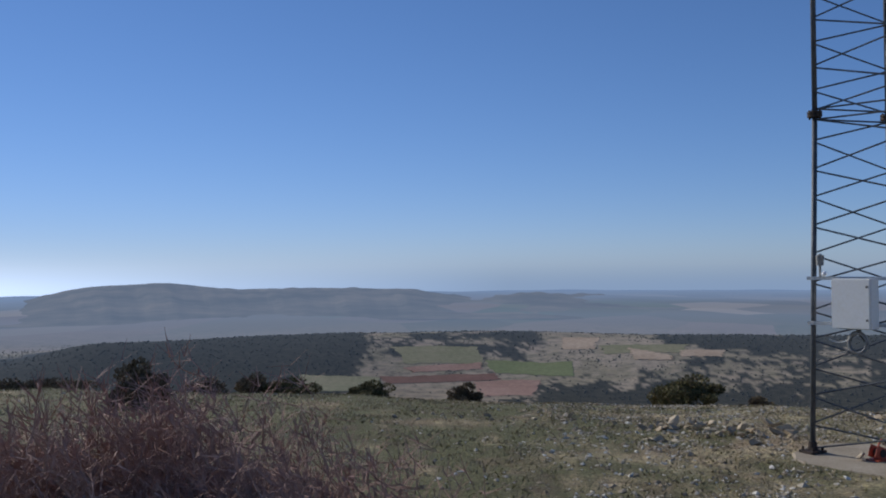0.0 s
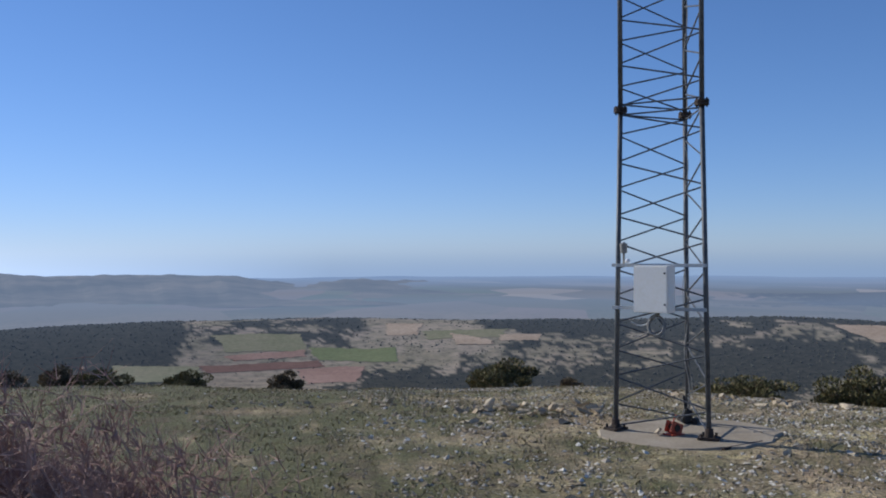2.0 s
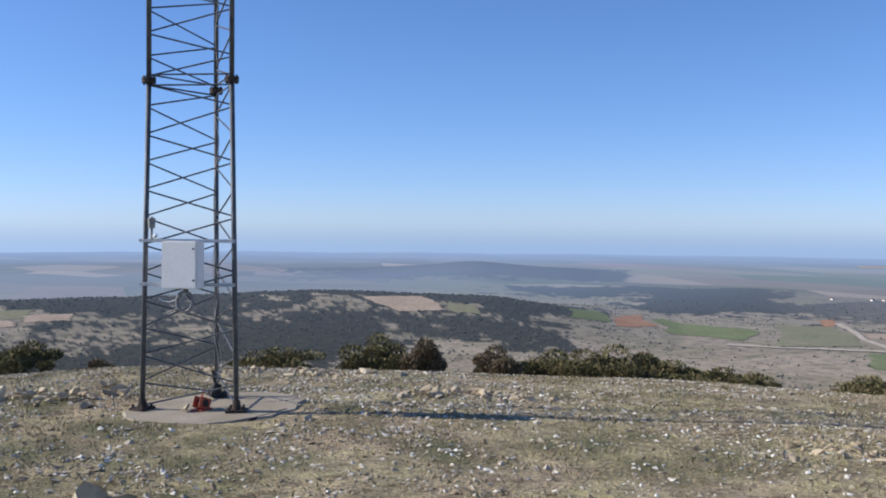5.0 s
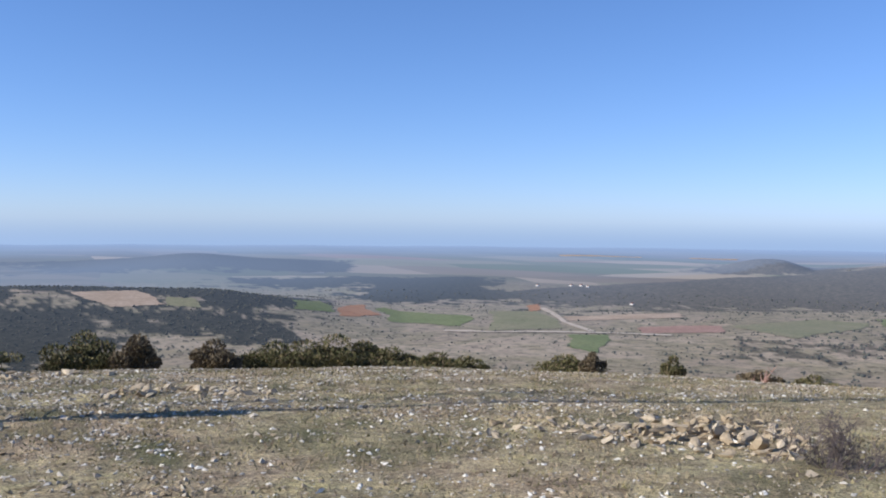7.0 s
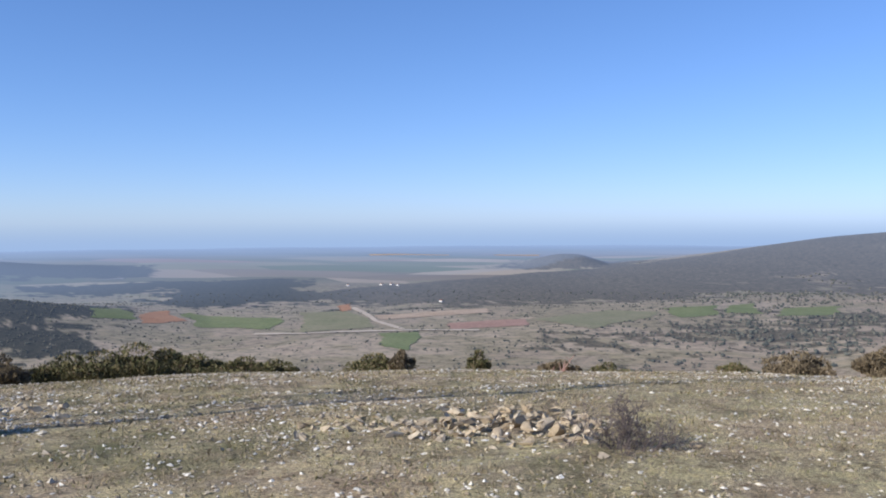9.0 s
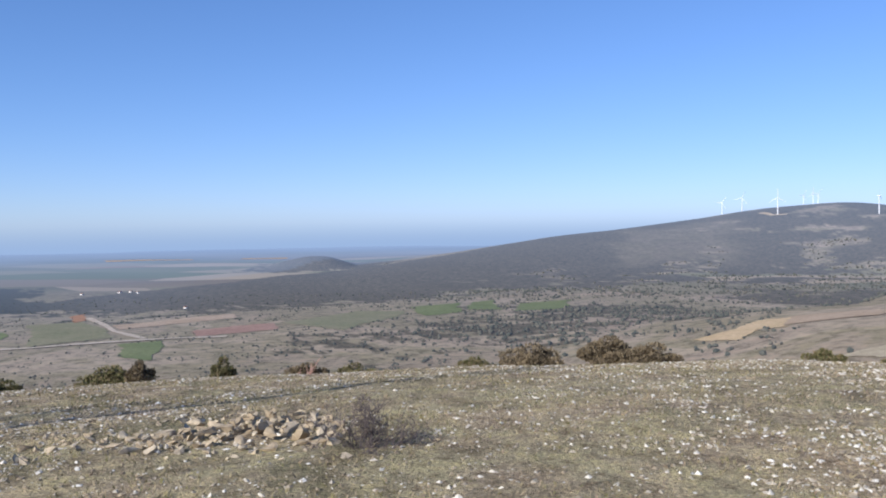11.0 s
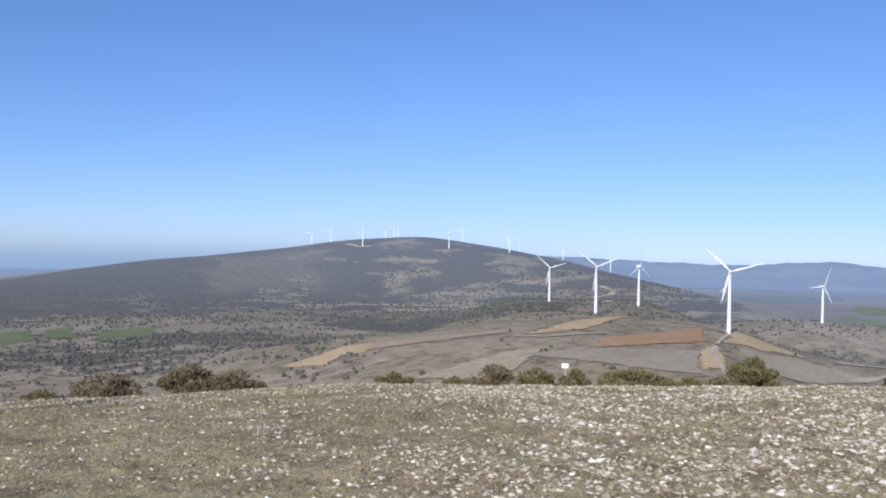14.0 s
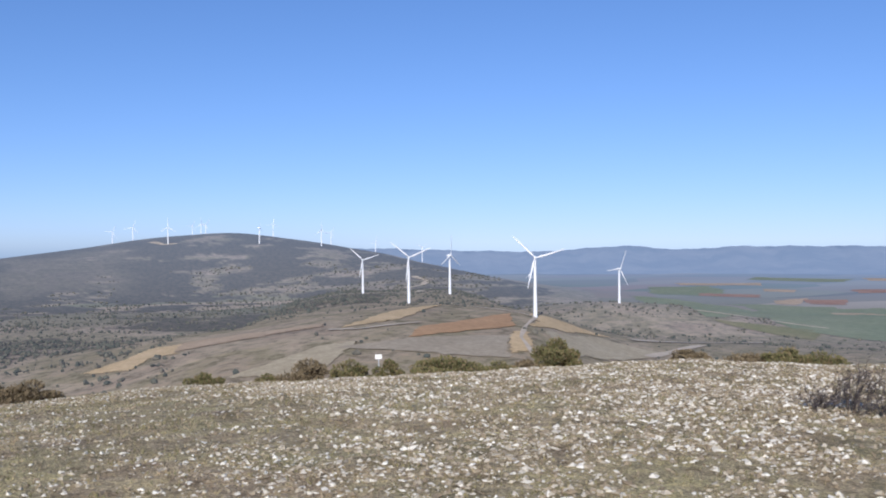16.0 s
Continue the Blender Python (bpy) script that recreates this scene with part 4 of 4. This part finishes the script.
def twig_mesh(rng, stems, spread, tall, depth=3, thick=0.008, fork=(3, 6), dense=False):
    """Bare branching stems as thin tubes: vertices and faces."""
    V, F = [], []

    def limb(p, d, ln, th, level):
        steps = 1 if level == depth else 3
        pts = [p]
        for _ in range(steps):
            d = (d + Vector(rng.normal(0, 0.26, 3)) + Vector((0, 0, 0.02))).normalized()
            pts.append(pts[-1] + d * ln / steps)
        base = len(V)
        for i, q in enumerate(pts):
            s = th * (1 - 0.75 * i / steps)
            for k in range(3):
                w = 2 * math.pi * k / 3
                V.append((q.x + s * math.cos(w), q.y + s * math.sin(w), q.z + s * 0.6 * math.sin(w + 1)))
        for i in range(steps):
            for k in range(3):
                b, c = base + 3 * i + k, base + 3 * i + (k + 1) % 3
                F.append((b, c, c + 3, b + 3))
        if level < depth:
            for _ in range(rng.randint(*fork) + (3 if level == depth - 1 and dense else 0)):
                i = rng.randint(1, steps + 1)
                dd = (d * 0.6 + Vector(rng.normal(0, 0.65, 3)) + Vector((0, 0, 0.12))).normalized()
                limb(pts[i], dd, ln * rng.uniform(0.38, 0.68), max(th * 0.66, 0.0030), level + 1)

    for _ in range(stems):
        w, q = rng.uniform(0, 2 * math.pi), rng.uniform(0, 1)
        root = Vector((spread * 0.35 * q * math.cos(w), spread * 0.35 * q * math.sin(w), -0.03))
        d = Vector((math.cos(w) * q * spread / tall * 1.25, math.sin(w) * q * spread / tall * 1.25, 1)).normalized()
        limb(root, d, tall * rng.uniform(0.36, 0.66), thick, 1)
    return V, F


def bare_bush(a, r, stems, spread, tall, seed, label, thick=0.008, depth=3, name="bare_bush", fork=(3, 6), bark=TWIG):
    rng = np.random.RandomState(seed)
    t = thing(name, ground_at(a, r), label, "bush")
    for k in range(stems):
        V, F = twig_mesh(rng, 1, spread, tall, depth, thick, fork, bark is TWIG and stems > 30)
        ob = sheet("stem", V, F, [bark], smooth=False)
        ob.parent = t
    return t


bare_bush(-21.0, 4.2, 112, 1.15, 1.22, 1, "leafless thorny bush with purplish brown twigs", 0.009, 4, fork=(4, 8))
bare_bush(-13.0, 4.35, 92, 1.05, 1.06, 2, "leafless thorny bush with thin reddish twigs", 0.0085, 4, fork=(4, 8))
bare_bush(-28.5, 4.5, 46, 0.9, 0.98, 3, "leafless thorny bush with purplish brown twigs", 0.009, 4, fork=(4, 8))
bare_bush(-9.0, 4.6, 10, 0.5, 0.5, 7, "low leafless bush with thin reddish twigs", 0.005, 4)
bare_bush(78.8, 6.9, 26, 0.66, 0.46, 4, "small leafless grey bush among limestone rocks", 0.006, 4, bark=GREY_TWIG)
bare_bush(142.2, 10.0, 10, 0.30, 0.34, 5, "low dry brown leafless bush on stony ground", 0.007, 4, bark=GREY_TWIG)
bare_bush(146.0, 9.7, 13, 0.5, 0.52, 6, "dry dark brown leafless bush on stony ground", 0.008, 4, bark=GREY_TWIG)
bare_bush(144.1, 9.9, 7, 0.2, 0.62, 9, "dry dark brown leafless bush on stony ground", 0.008, 4, bark=GREY_TWIG)
bare_bush(75.0, 15.5, 3, 0.25, 0.5, 8, "pale dead sapling standing at the brink", 0.016, 2, "dead_sapling")


# ---- stones and grass ----
def stone_meshes():
    out = []
    base, faces = unit_ico(2)
    for k in range(12):
        rng = np.random.RandomState(300 + k)
        v = base.copy()
        # broken faces: cut the body by a few planes
        for _ in range(12):
            d = rng.normal(0, 1, 3)
            d /= np.linalg.norm(d)
            h = rng.uniform(0.2, 0.62)
            over = np.maximum(v @ d - h, 0)
            v = v - over[:, None] * d
        v = v / np.abs(v).max() * 0.86
        v = v * np.array([1.25, rng.uniform(0.7, 1.0), rng.uniform(0.42, 0.80)]) + rng.normal(0, 0.018, v.shape)
        me = bpy.data.meshes.new("stone")
        me.from_pydata(v.tolist(), [], faces.tolist())
        me.materials.append(STONE)
        me.update()
        out.append(me)
    return out


STONES = stone_meshes()
stone_rng = random.Random(8)


def put_stone(a, r, size, up=0.0):
    p = ground_at(a, r)
    ob = new("stone", stone_rng.choice(STONES))
    s = size * stone_rng.uniform(0.8, 1.2)
    ob.matrix_world = (Matrix.Translation(p + Vector((0, 0, up + 0.06 * s))) @ Euler((stone_rng.uniform(-0.5, 0.5), stone_rng.uniform(-0.5, 0.5), stone_rng.uniform(0, 6.3))).to_matrix().to_4x4()
                       @ Matrix.Diagonal((s, s, s, 1)))
    ob.parent = ground


def heap(n, a0, a1, r0, r1, s0, s1, high=0.0):
    for _ in range(n):
        u = stone_rng.gauss(0.5, 0.22)
        f = stone_rng.uniform(0, 1)
        size = s0 + (s1 - s0) * stone_rng.random() ** 2.8
        put_stone(a0 + (a1 - a0) * f, r0 + (r1 - r0) * u, size, high * max(0, 1 - 2.5 * abs(u - 0.5)) * math.sin(math.pi * min(max(f, 0.05), 0.95)) * stone_rng.random())


heap(150, 64.5, 77.5, 6.8, 8.2, 0.025, 0.095, 0.10)
heap(90, 68.0, 77.5, 7.4, 8.8, 0.03, 0.11, 0.13)
heap(16, 67.0, 77.0, 7.1, 8.4, 0.09, 0.135, 0.08)
heap(90, 63.5, 78.0, 6.6, 8.4, 0.014, 0.04)
heap(80, 58.5, 66.5, 7.2, 8.4, 0.02, 0.07, 0.03)
heap(110, 12.0, 20.5, 9.3, 11.2, 0.035, 0.12, 0.09)
heap(56, 4.0, 12.5, 10.6, 12.2, 0.025, 0.08, 0.03)
heap(34, -4.0, 3.0, 10.8, 12.2, 0.025, 0.07, 0.02)
heap(120, 36.0, 46.0, 9.2, 10.6, 0.03, 0.10, 0.07)
heap(70, 24.0, 37.0, 11.8, 14.2, 0.045, 0.12, 0.05)
heap(24, 28.5, 32.0, 8.7, 9.6, 0.02, 0.06, 0.02)
for a, r, s in ((18.6, 5.85, 0.19), (20.4, 5.8, 0.165), (83.2, 7.1, 0.07), (77.6, 6.5, 0.085), (72.4, 7.7, 0.13), (69.5, 7.2, 0.09), (34.4, 8.4, 0.06), (30.9, 8.3, 0.10)):
    put_stone(a, r, s)


def chip_density(a, r, x, y):
    n = lump(x, y, 5.0, 31) * 0.5 + lump(x, y, 1.3, 32) * 0.5
    d = np.interp(a, [-35, -8, 4, 12, 30, 50, 70, 85, 95, 105, 118, 150], [0.02, 0.03, 0.06, 0.55, 0.75, 0.62, 0.50, 0.36, 0.38, 0.66, 1.45, 1.2])
    band = np.where((a > 70) & (a < 125), 0.5 * within(r, 12.8, 16.5, 1.0), 0) + np.where((a > 14) & (a < 60), 0.3 * within(r, 9.5, 15.5, 2.0), 0)
    return np.clip(d + band, 0, 1.6) * np.clip(3.4 * n - 0.95, 0.06, 1.5)


def chips():
    rng = np.random.RandomState(41)
    n = 265000
    a = rng.uniform(-32, 151, n)
    r = np.sqrt(rng.uniform(3.6 ** 2, 18.5 ** 2, n))
    x, y = r * np.sin(np.radians(a)), r * np.cos(np.radians(a))
    keep = (rng.uniform(0, 1, n) < 1.0 * chip_density(a, r, x, y)) & (np.hypot(x - 3.86, y - 8.10) > 0.86)
    x, y, r = x[keep], y[keep], r[keep]
    size = (0.008 + 0.025 * rng.uniform(0, 1, len(x)) ** 3.0) * np.interp(a[keep], [0, 95, 112, 126], [0.85, 0.85, 1.05, 1.2])
    # coarser rubble round the slab and along the old wall
    m = 1100
    ac, rc = rng.uniform(5, 46, m), np.sqrt(rng.uniform(5.0 ** 2, 11.5 ** 2, m))
    xc, yc = rc * np.sin(np.radians(ac)), rc * np.cos(np.radians(ac))
    kc = (rng.uniform(0, 1, m) < np.clip(4.0 * lump(xc, yc, 1.6, 33) - 1.5, 0, 1)) & (np.hypot(xc - 3.86, yc - 8.10) > 0.9)
    x, y = np.concatenate([x, xc[kc]]), np.concatenate([y, yc[kc]])
    size = np.concatenate([size, 0.012 + 0.030 * rng.uniform(0, 1, kc.sum()) ** 2.2])
    c = np.stack([x, y, land_z(x, y) + size * 0.12], -1)
    ob = scatter("stone_chips", c, size, rng, PEBBLE, (0.35, 0.8), 0.35, tilt=0.45, body=SHARD)
    tagged(ob, "scattered pale limestone chips lying on the turf", "stones", kind="stuff")


chips()


def grass():
    rng = np.random.RandomState(51)
    n = 230000
    a = rng.uniform(-32, 151, n)
    r = np.sqrt(rng.uniform(3.6 ** 2, 17.5 ** 2, n))
    x, y = r * np.sin(np.radians(a)), r * np.cos(np.radians(a))
    m = lump(x, y, 2.2, 61) * 0.6 + lump(x, y, 0.6, 62) * 0.4
    keep = (rng.uniform(0, 1, n) < np.clip(2.2 * m - 0.55, 0.04, 1)) & (np.hypot(x - 3.86, y - 8.10) > 0.84)
    x, y = x[keep], y[keep]
    k = len(x)
    z = land_z(x, y)
    w = rng.uniform(0, 2 * np.pi, k)
    h = rng.uniform(0.008, 0.036, k)
    lean = rng.normal(0, 0.03, (k, 2))
    wd = rng.uniform(0.004, 0.012, k)
    p0 = np.stack([x - np.cos(w) * wd, y - np.sin(w) * wd, z - 0.01], -1)
    p1 = np.stack([x + np.cos(w) * wd, y + np.sin(w) * wd, z - 0.01], -1)
    p2 = np.stack([x + lean[:, 0], y + lean[:, 1], z + h], -1)
    ob = sheet("grass", np.stack([p0, p1, p2], 1).reshape(-1, 3), np.arange(3 * k).reshape(k, 3), [BLADE], smooth=False)
    tagged(ob, "short dry olive and straw-coloured hilltop grass", "grass", kind="stuff")


grass()

# ---- things on and round the mast ----
FACE_L, FACE_R = Vector((3.29, 8.365, 0)), Vector((3.88, 7.785, 0))
ALONG = (FACE_R - FACE_L).normalized()
OUT = Vector((-0.707, -0.707, 0))
FACE_TURN = math.atan2(ALONG.y, ALONG.x)


def on_face(s, out, z):
    """A point of the mast's near face: metres along it from its first leg, metres in front of it, height."""
    p = FACE_L + ALONG * s + OUT * out
    return Vector((p.x, p.y, z))


def face_pose(s, out, z):
    return Matrix.Translation(on_face(s, out, z)) @ Matrix.Rotation(FACE_TURN, 4, "Z")


TWIST = Matrix.Rotation(radians(-5), 4, "Z")


def build_cabinet():
    box = thing("electrical_cabinet", on_face(0.40, 0.11, 0.99), "white enamelled steel cabinet clamped to the mast", "cabinet")
    inv = box.matrix_world.inverted()
    bm = bmesh.new()
    block(bm, inv @ face_pose(0.40, 0.115, 1.205) @ TWIST, 0.335, 0.15, 0.425, 0.006)
    part("body", bm, BOX_PAINT, box)
    bm = bmesh.new()
    block(bm, inv @ face_pose(0.40, 0.115, 1.205) @ TWIST @ Matrix.Translation((0, -0.082, 0)), 0.325, 0.014, 0.415, 0.004)
    door = part("door", bm, BOX_PAINT, box)
    for z in (1.07, 1.35):
        bm = bmesh.new()
        c = (inv @ face_pose(0.40, 0.115, z) @ TWIST) @ Vector((0.142, -0.088, 0))
        tube(bm, c, c + OUT * 0.012, 0.009, 0.008, 10)
        part("lock", bm, RUST, door, "small dark quarter-turn lock")
    for z in (1.418, 1.022):
        bm = bmesh.new()
        block(bm, inv @ face_pose(0.40, 0.026, z), 0.90, 0.008, 0.030, 0.002)
        bar = part("mounting_bar", bm, GALV, box, "pale zinc mounting bar")
        for s in (0.0, 0.82):
            bm = bmesh.new()
            c = inv @ on_face(s, 0.0, z)
            tube(bm, c + Vector((0, 0, -0.016)), c + Vector((0, 0, 0.016)), 0.033, n=12)
            part("clamp", bm, GALV, bar)
    bm = bmesh.new()
    c = inv @ on_face(0.42, 0.10, 0.995)
    tube(bm, c, c + Vector((0, 0, -0.05)), 0.022, 0.018, 10)
    part("cable_gland", bm, BLACK, box)


build_cabinet()


def cord(name, pts, radius, material, parent, label="", closed=False):
    """A smooth cable through points, turned into a mesh."""
    cu = bpy.data.curves.new(name, "CURVE")
    cu.dimensions, cu.bevel_depth, cu.bevel_resolution, cu.resolution_u = "3D", radius, 2, 6
    sp = cu.splines.new("NURBS")
    sp.points.add(len(pts) - 1)
    for q, p in zip(sp.points, pts):
        q.co = (*p, 1)
    sp.use_endpoint_u, sp.order_u, sp.use_cyclic_u = True, 4, closed
    tmp = bpy.data.objects.new(name, cu)
    scene.collection.objects.link(tmp)
    me = bpy.data.meshes.new_from_object(tmp.evaluated_get(bpy.context.evaluated_depsgraph_get()))
    bpy.data.objects.remove(tmp)
    me.materials.clear()
    me.materials.append(material)
    ob = new(name, me)
    if parent is not None:
        ob.parent = parent
    if label:
        tagged(ob, label)
    return ob


def build_coil():
    rng = random.Random(3)
    c = on_face(0.42, 0.12, 0.87)
    t = thing("cable_coil", c, "coiled grey cable hanging under the cabinet", "cable")
    for k in range(4):
        rad = 0.085 + rng.uniform(-0.01, 0.01)
        off = OUT * (0.012 * k - 0.02)
        pts = [ALONG * rad * math.cos(w) * 0.95 + Vector((0, 0, 1)) * rad * math.sin(w) * 1.1 + off + Vector((0, 0, rng.uniform(-0.006, 0.006)))
               for w in (2 * math.pi * i / 12 for i in range(12))]
        cord("loop", pts, 0.0075, CABLE, t, closed=True)
    cord("tail", [Vector((0, 0, 0.12)), Vector((0, 0, 0.07)), ALONG * 0.06 + Vector((0, 0, 0.03)), ALONG * 0.09 + Vector((0, 0, -0.02))], 0.008, BLACK, t)
    cord("tail", [ALONG * -0.05 + Vector((0, 0, 0.05)), ALONG * -0.12 + Vector((0, 0, -0.02)), ALONG * -0.19 + Vector((0, 0, -0.01)), ALONG * -0.24 + Vector((0, 0, 0.03))], 0.006, GALV, t)
    cord("tail", [ALONG * -0.06 + Vector((0, 0, -0.05)), ALONG * -0.12 + Vector((0, 0, -0.09)), ALONG * -0.2 + Vector((0, 0, -0.11))], 0.005, CABLE, t)


build_coil()


def build_sensor():
    c = on_face(0.08, 0.05, 1.43)
    t = thing("sensor", c, "grey weather sensor with a white globe on the mast", "sensor")
    bm = bmesh.new()
    tube(bm, (0, 0, 0), (0, 0, 0.10), 0.012, n=8)
    tube(bm, (0, 0, 0.10), (0, 0, 0.19), 0.030, 0.036, 12)
    tube(bm, (0, 0, 0.19), (0, 0, 0.205), 0.022, 0.008, 12)
    part("housing", bm, CABLE, t)
    bm = bmesh.new()
    bmesh.ops.create_uvsphere(bm, u_segments=16, v_segments=10, radius=0.022, matrix=Matrix.Translation(ALONG * 0.05 + OUT * 0.03 + Vector((0, 0, 0.028))))
    part("globe", bm, GLASS_WHITE, t, "opal white globe", True)
    bm = bmesh.new()
    tube(bm, (0, 0, 0.02), ALONG * 0.05 + OUT * 0.03 + Vector((0, 0, 0.02)), 0.006, n=6)
    part("arm", bm, GALV, t)


build_sensor()


def leg_cable():
    rng = random.Random(12)
    t = thing("leg_cable", leg_at(2, 0) + Vector((0, 0, MAST_Z)), "grey cable tied loosely down one leg of the mast", "cable")
    base = leg_at(2, 0)
    pts = []
    for k in range(30):
        h = 0.12 + k * 0.22
        q = leg_at(2, h) - base
        loose = 0.05 if h < 1.2 else 0.03
        pts.append(q + Vector((rng.uniform(-loose, loose) - 0.01, rng.uniform(-loose, loose) - 0.04, 0)))
    cord("cord", pts, 0.005, CABLE, t)
    pts = [p + Vector((0.05 * math.sin(k), -0.04 * math.cos(k * 1.7), 0)) for k, p in enumerate(pts[:8])]
    cord("cord", pts, 0.003, CABLE, t)


leg_cable()


def build_winch():
    c = Vector((3.66, 8.02, MAST_Z))
    t = thing("hand_winch", c, "small red metal winch lying on the slab", "winch")
    turn = Matrix.Rotation(0.4, 4, "Z")
    for s in (-0.035, 0.035):
        bm = bmesh.new()
        block(bm, turn @ Matrix.Translation((0.03, s, 0.062)) @ Matrix.Rotation(0.35, 4, "Y"), 0.15, 0.010, 0.105, 0.003)
        part("side_plate", bm, RED, t)
    bm = bmesh.new()
    tube(bm, turn @ Vector((0.03, -0.05, 0.065)), turn @ Vector((0.03, 0.05, 0.065)), 0.034, n=14)
    part("drum", bm, RUST, t)
    bm = bmesh.new()
    tube(bm, turn @ Vector((0.05, 0.05, 0.07)), turn @ Vector((0.13, 0.06, 0.16)), 0.008, n=8)
    part("crank", bm, RED, t)
    bm = bmesh.new()
    block(bm, turn @ Matrix.Translation((0.03, 0, 0.006)), 0.16, 0.12, 0.012, 0.002)
    part("base_plate", bm, RED, t)


build_winch()


def loose_stone(name, at, size, label, mesh=3):
    ob = new(name, STONES[mesh])
    ob.matrix_world = Matrix.Translation(Vector(at) + Vector((0, 0, size * 0.42))) @ Matrix.Rotation(0.7, 4, "Z") @ Matrix.Diagonal((size, size, size, 1))
    tagged(ob, label, "stone")


loose_stone("stone_block", (3.555, 8.06, MAST_Z), 0.075, "pale rounded limestone block lying on the slab")


def black_clamp():
    c = leg_at(2, 0) + Vector((-0.06, -0.10, MAST_Z))
    t = thing("cable_clamp", c, "black rubber-coated clamp at the foot of the mast", "clamp")
    bm = bmesh.new()
    block(bm, Matrix.Translation((0, 0, 0.07)) @ Matrix.Rotation(0.3, 4, "Y"), 0.09, 0.07, 0.14, 0.012)
    part("body", bm, BLACK, t)
    bm = bmesh.new()
    tube(bm, (0, 0, 0.12), (-0.02, 0.02, 0.27), 0.017, 0.012, 8)
    part("stalk", bm, BLACK, t)
    bm = bmesh.new()
    block(bm, Matrix.Translation((0.08, -0.03, 0.03)) @ Matrix.Rotation(0.8, 4, "Z"), 0.10, 0.05, 0.06, 0.01)
    part("foot", bm, BLACK, t)


black_clamp()


def ground_rod(name, p, q, radius, material, label, category):
    """A rod lying on the ground from one heading and distance to another."""
    a, b = ground_at(*p), ground_at(*q)
    rng = random.Random(4)
    t = thing(name, (a + b) / 2, label, category)
    mid = (a + b) / 2
    bm = bmesh.new()
    n = 7
    for k in range(n):
        u, w = a.lerp(b, k / n) - mid, a.lerp(b, (k + 1) / n) - mid
        s0, s1 = 1 - 0.25 * k / n, 1 - 0.25 * (k + 1) / n
        tube(bm, u + Vector((0, 0, radius * 0.7)), w + Vector((0, 0, radius * 0.7)), radius * s0, radius * s1, 8)
    part("pole", bm, material, t)


ground_rod("iron_bar", (27.4, 8.35), (29.6, 8.75), 0.014, RUST, "rusty iron bar lying beside the slab", "bar")


def build_sign():
    at = ground_at(116.45, 17.5)
    t = thing("marker_post", at, "small blank white plate on a thin post", "marker")
    top = EYE + 17.5 * math.tan(radians(-6.95)) - at.z
    bm = bmesh.new()
    tube(bm, (0, 0, -0.1), (0, 0, top), 0.012, n=8)
    part("post", bm, GALV, t)
    bm = bmesh.new()
    block(bm, Matrix.Translation((-0.014, 0.012, top)) @ Matrix.Rotation(radians(-116), 4, "Z"), 0.13, 0.006, 0.088, 0.002)
    part("plate", bm, BOX_PAINT, t)


build_sign()

# ---- farm sheds far out on the plain ----
ROOF = mottled("tile_roof", [(0.35, (0.30, 0.16, 0.11)), (0.65, (0.38, 0.22, 0.16))], 0.5, 0.9)
WALL = mottled("limewashed_wall", [(0.35, (0.70, 0.67, 0.60)), (0.65, (0.78, 0.75, 0.68))], 0.3, 0.9)
for a, r, ln in ((62.1, 1840, 6), (64.2, 1870, 10), (64.8, 1880, 7), (67.9, 1490, 6), (65.2, 1860, 5)):
    at = ground_at(a, r)
    t = thing("farm_shed", at, "small whitewashed farm shed with a low gable roof", "shed", "farm sheds")
    bm = bmesh.new()
    block(bm, Matrix.Translation((0, 0, 0.6)), ln, 5, 4)
    part("wall", bm, WALL, t)
    bm = bmesh.new()
    v = [bm.verts.new(p) for p in ((-ln / 2 - 0.4, -2.8, 2.5), (ln / 2 + 0.4, -2.8, 2.5), (ln / 2 + 0.4, 0, 3.8), (-ln / 2 - 0.4, 0, 3.8), (-ln / 2 - 0.4, 2.8, 2.5), (ln / 2 + 0.4, 2.8, 2.5))]
    for q in ((0, 1, 2, 3), (3, 2, 5, 4), (0, 3, 4), (1, 5, 2), (0, 4, 5, 1)):
        bm.faces.new([v[i] for i in q])
    part("roof", bm, ROOF, t)
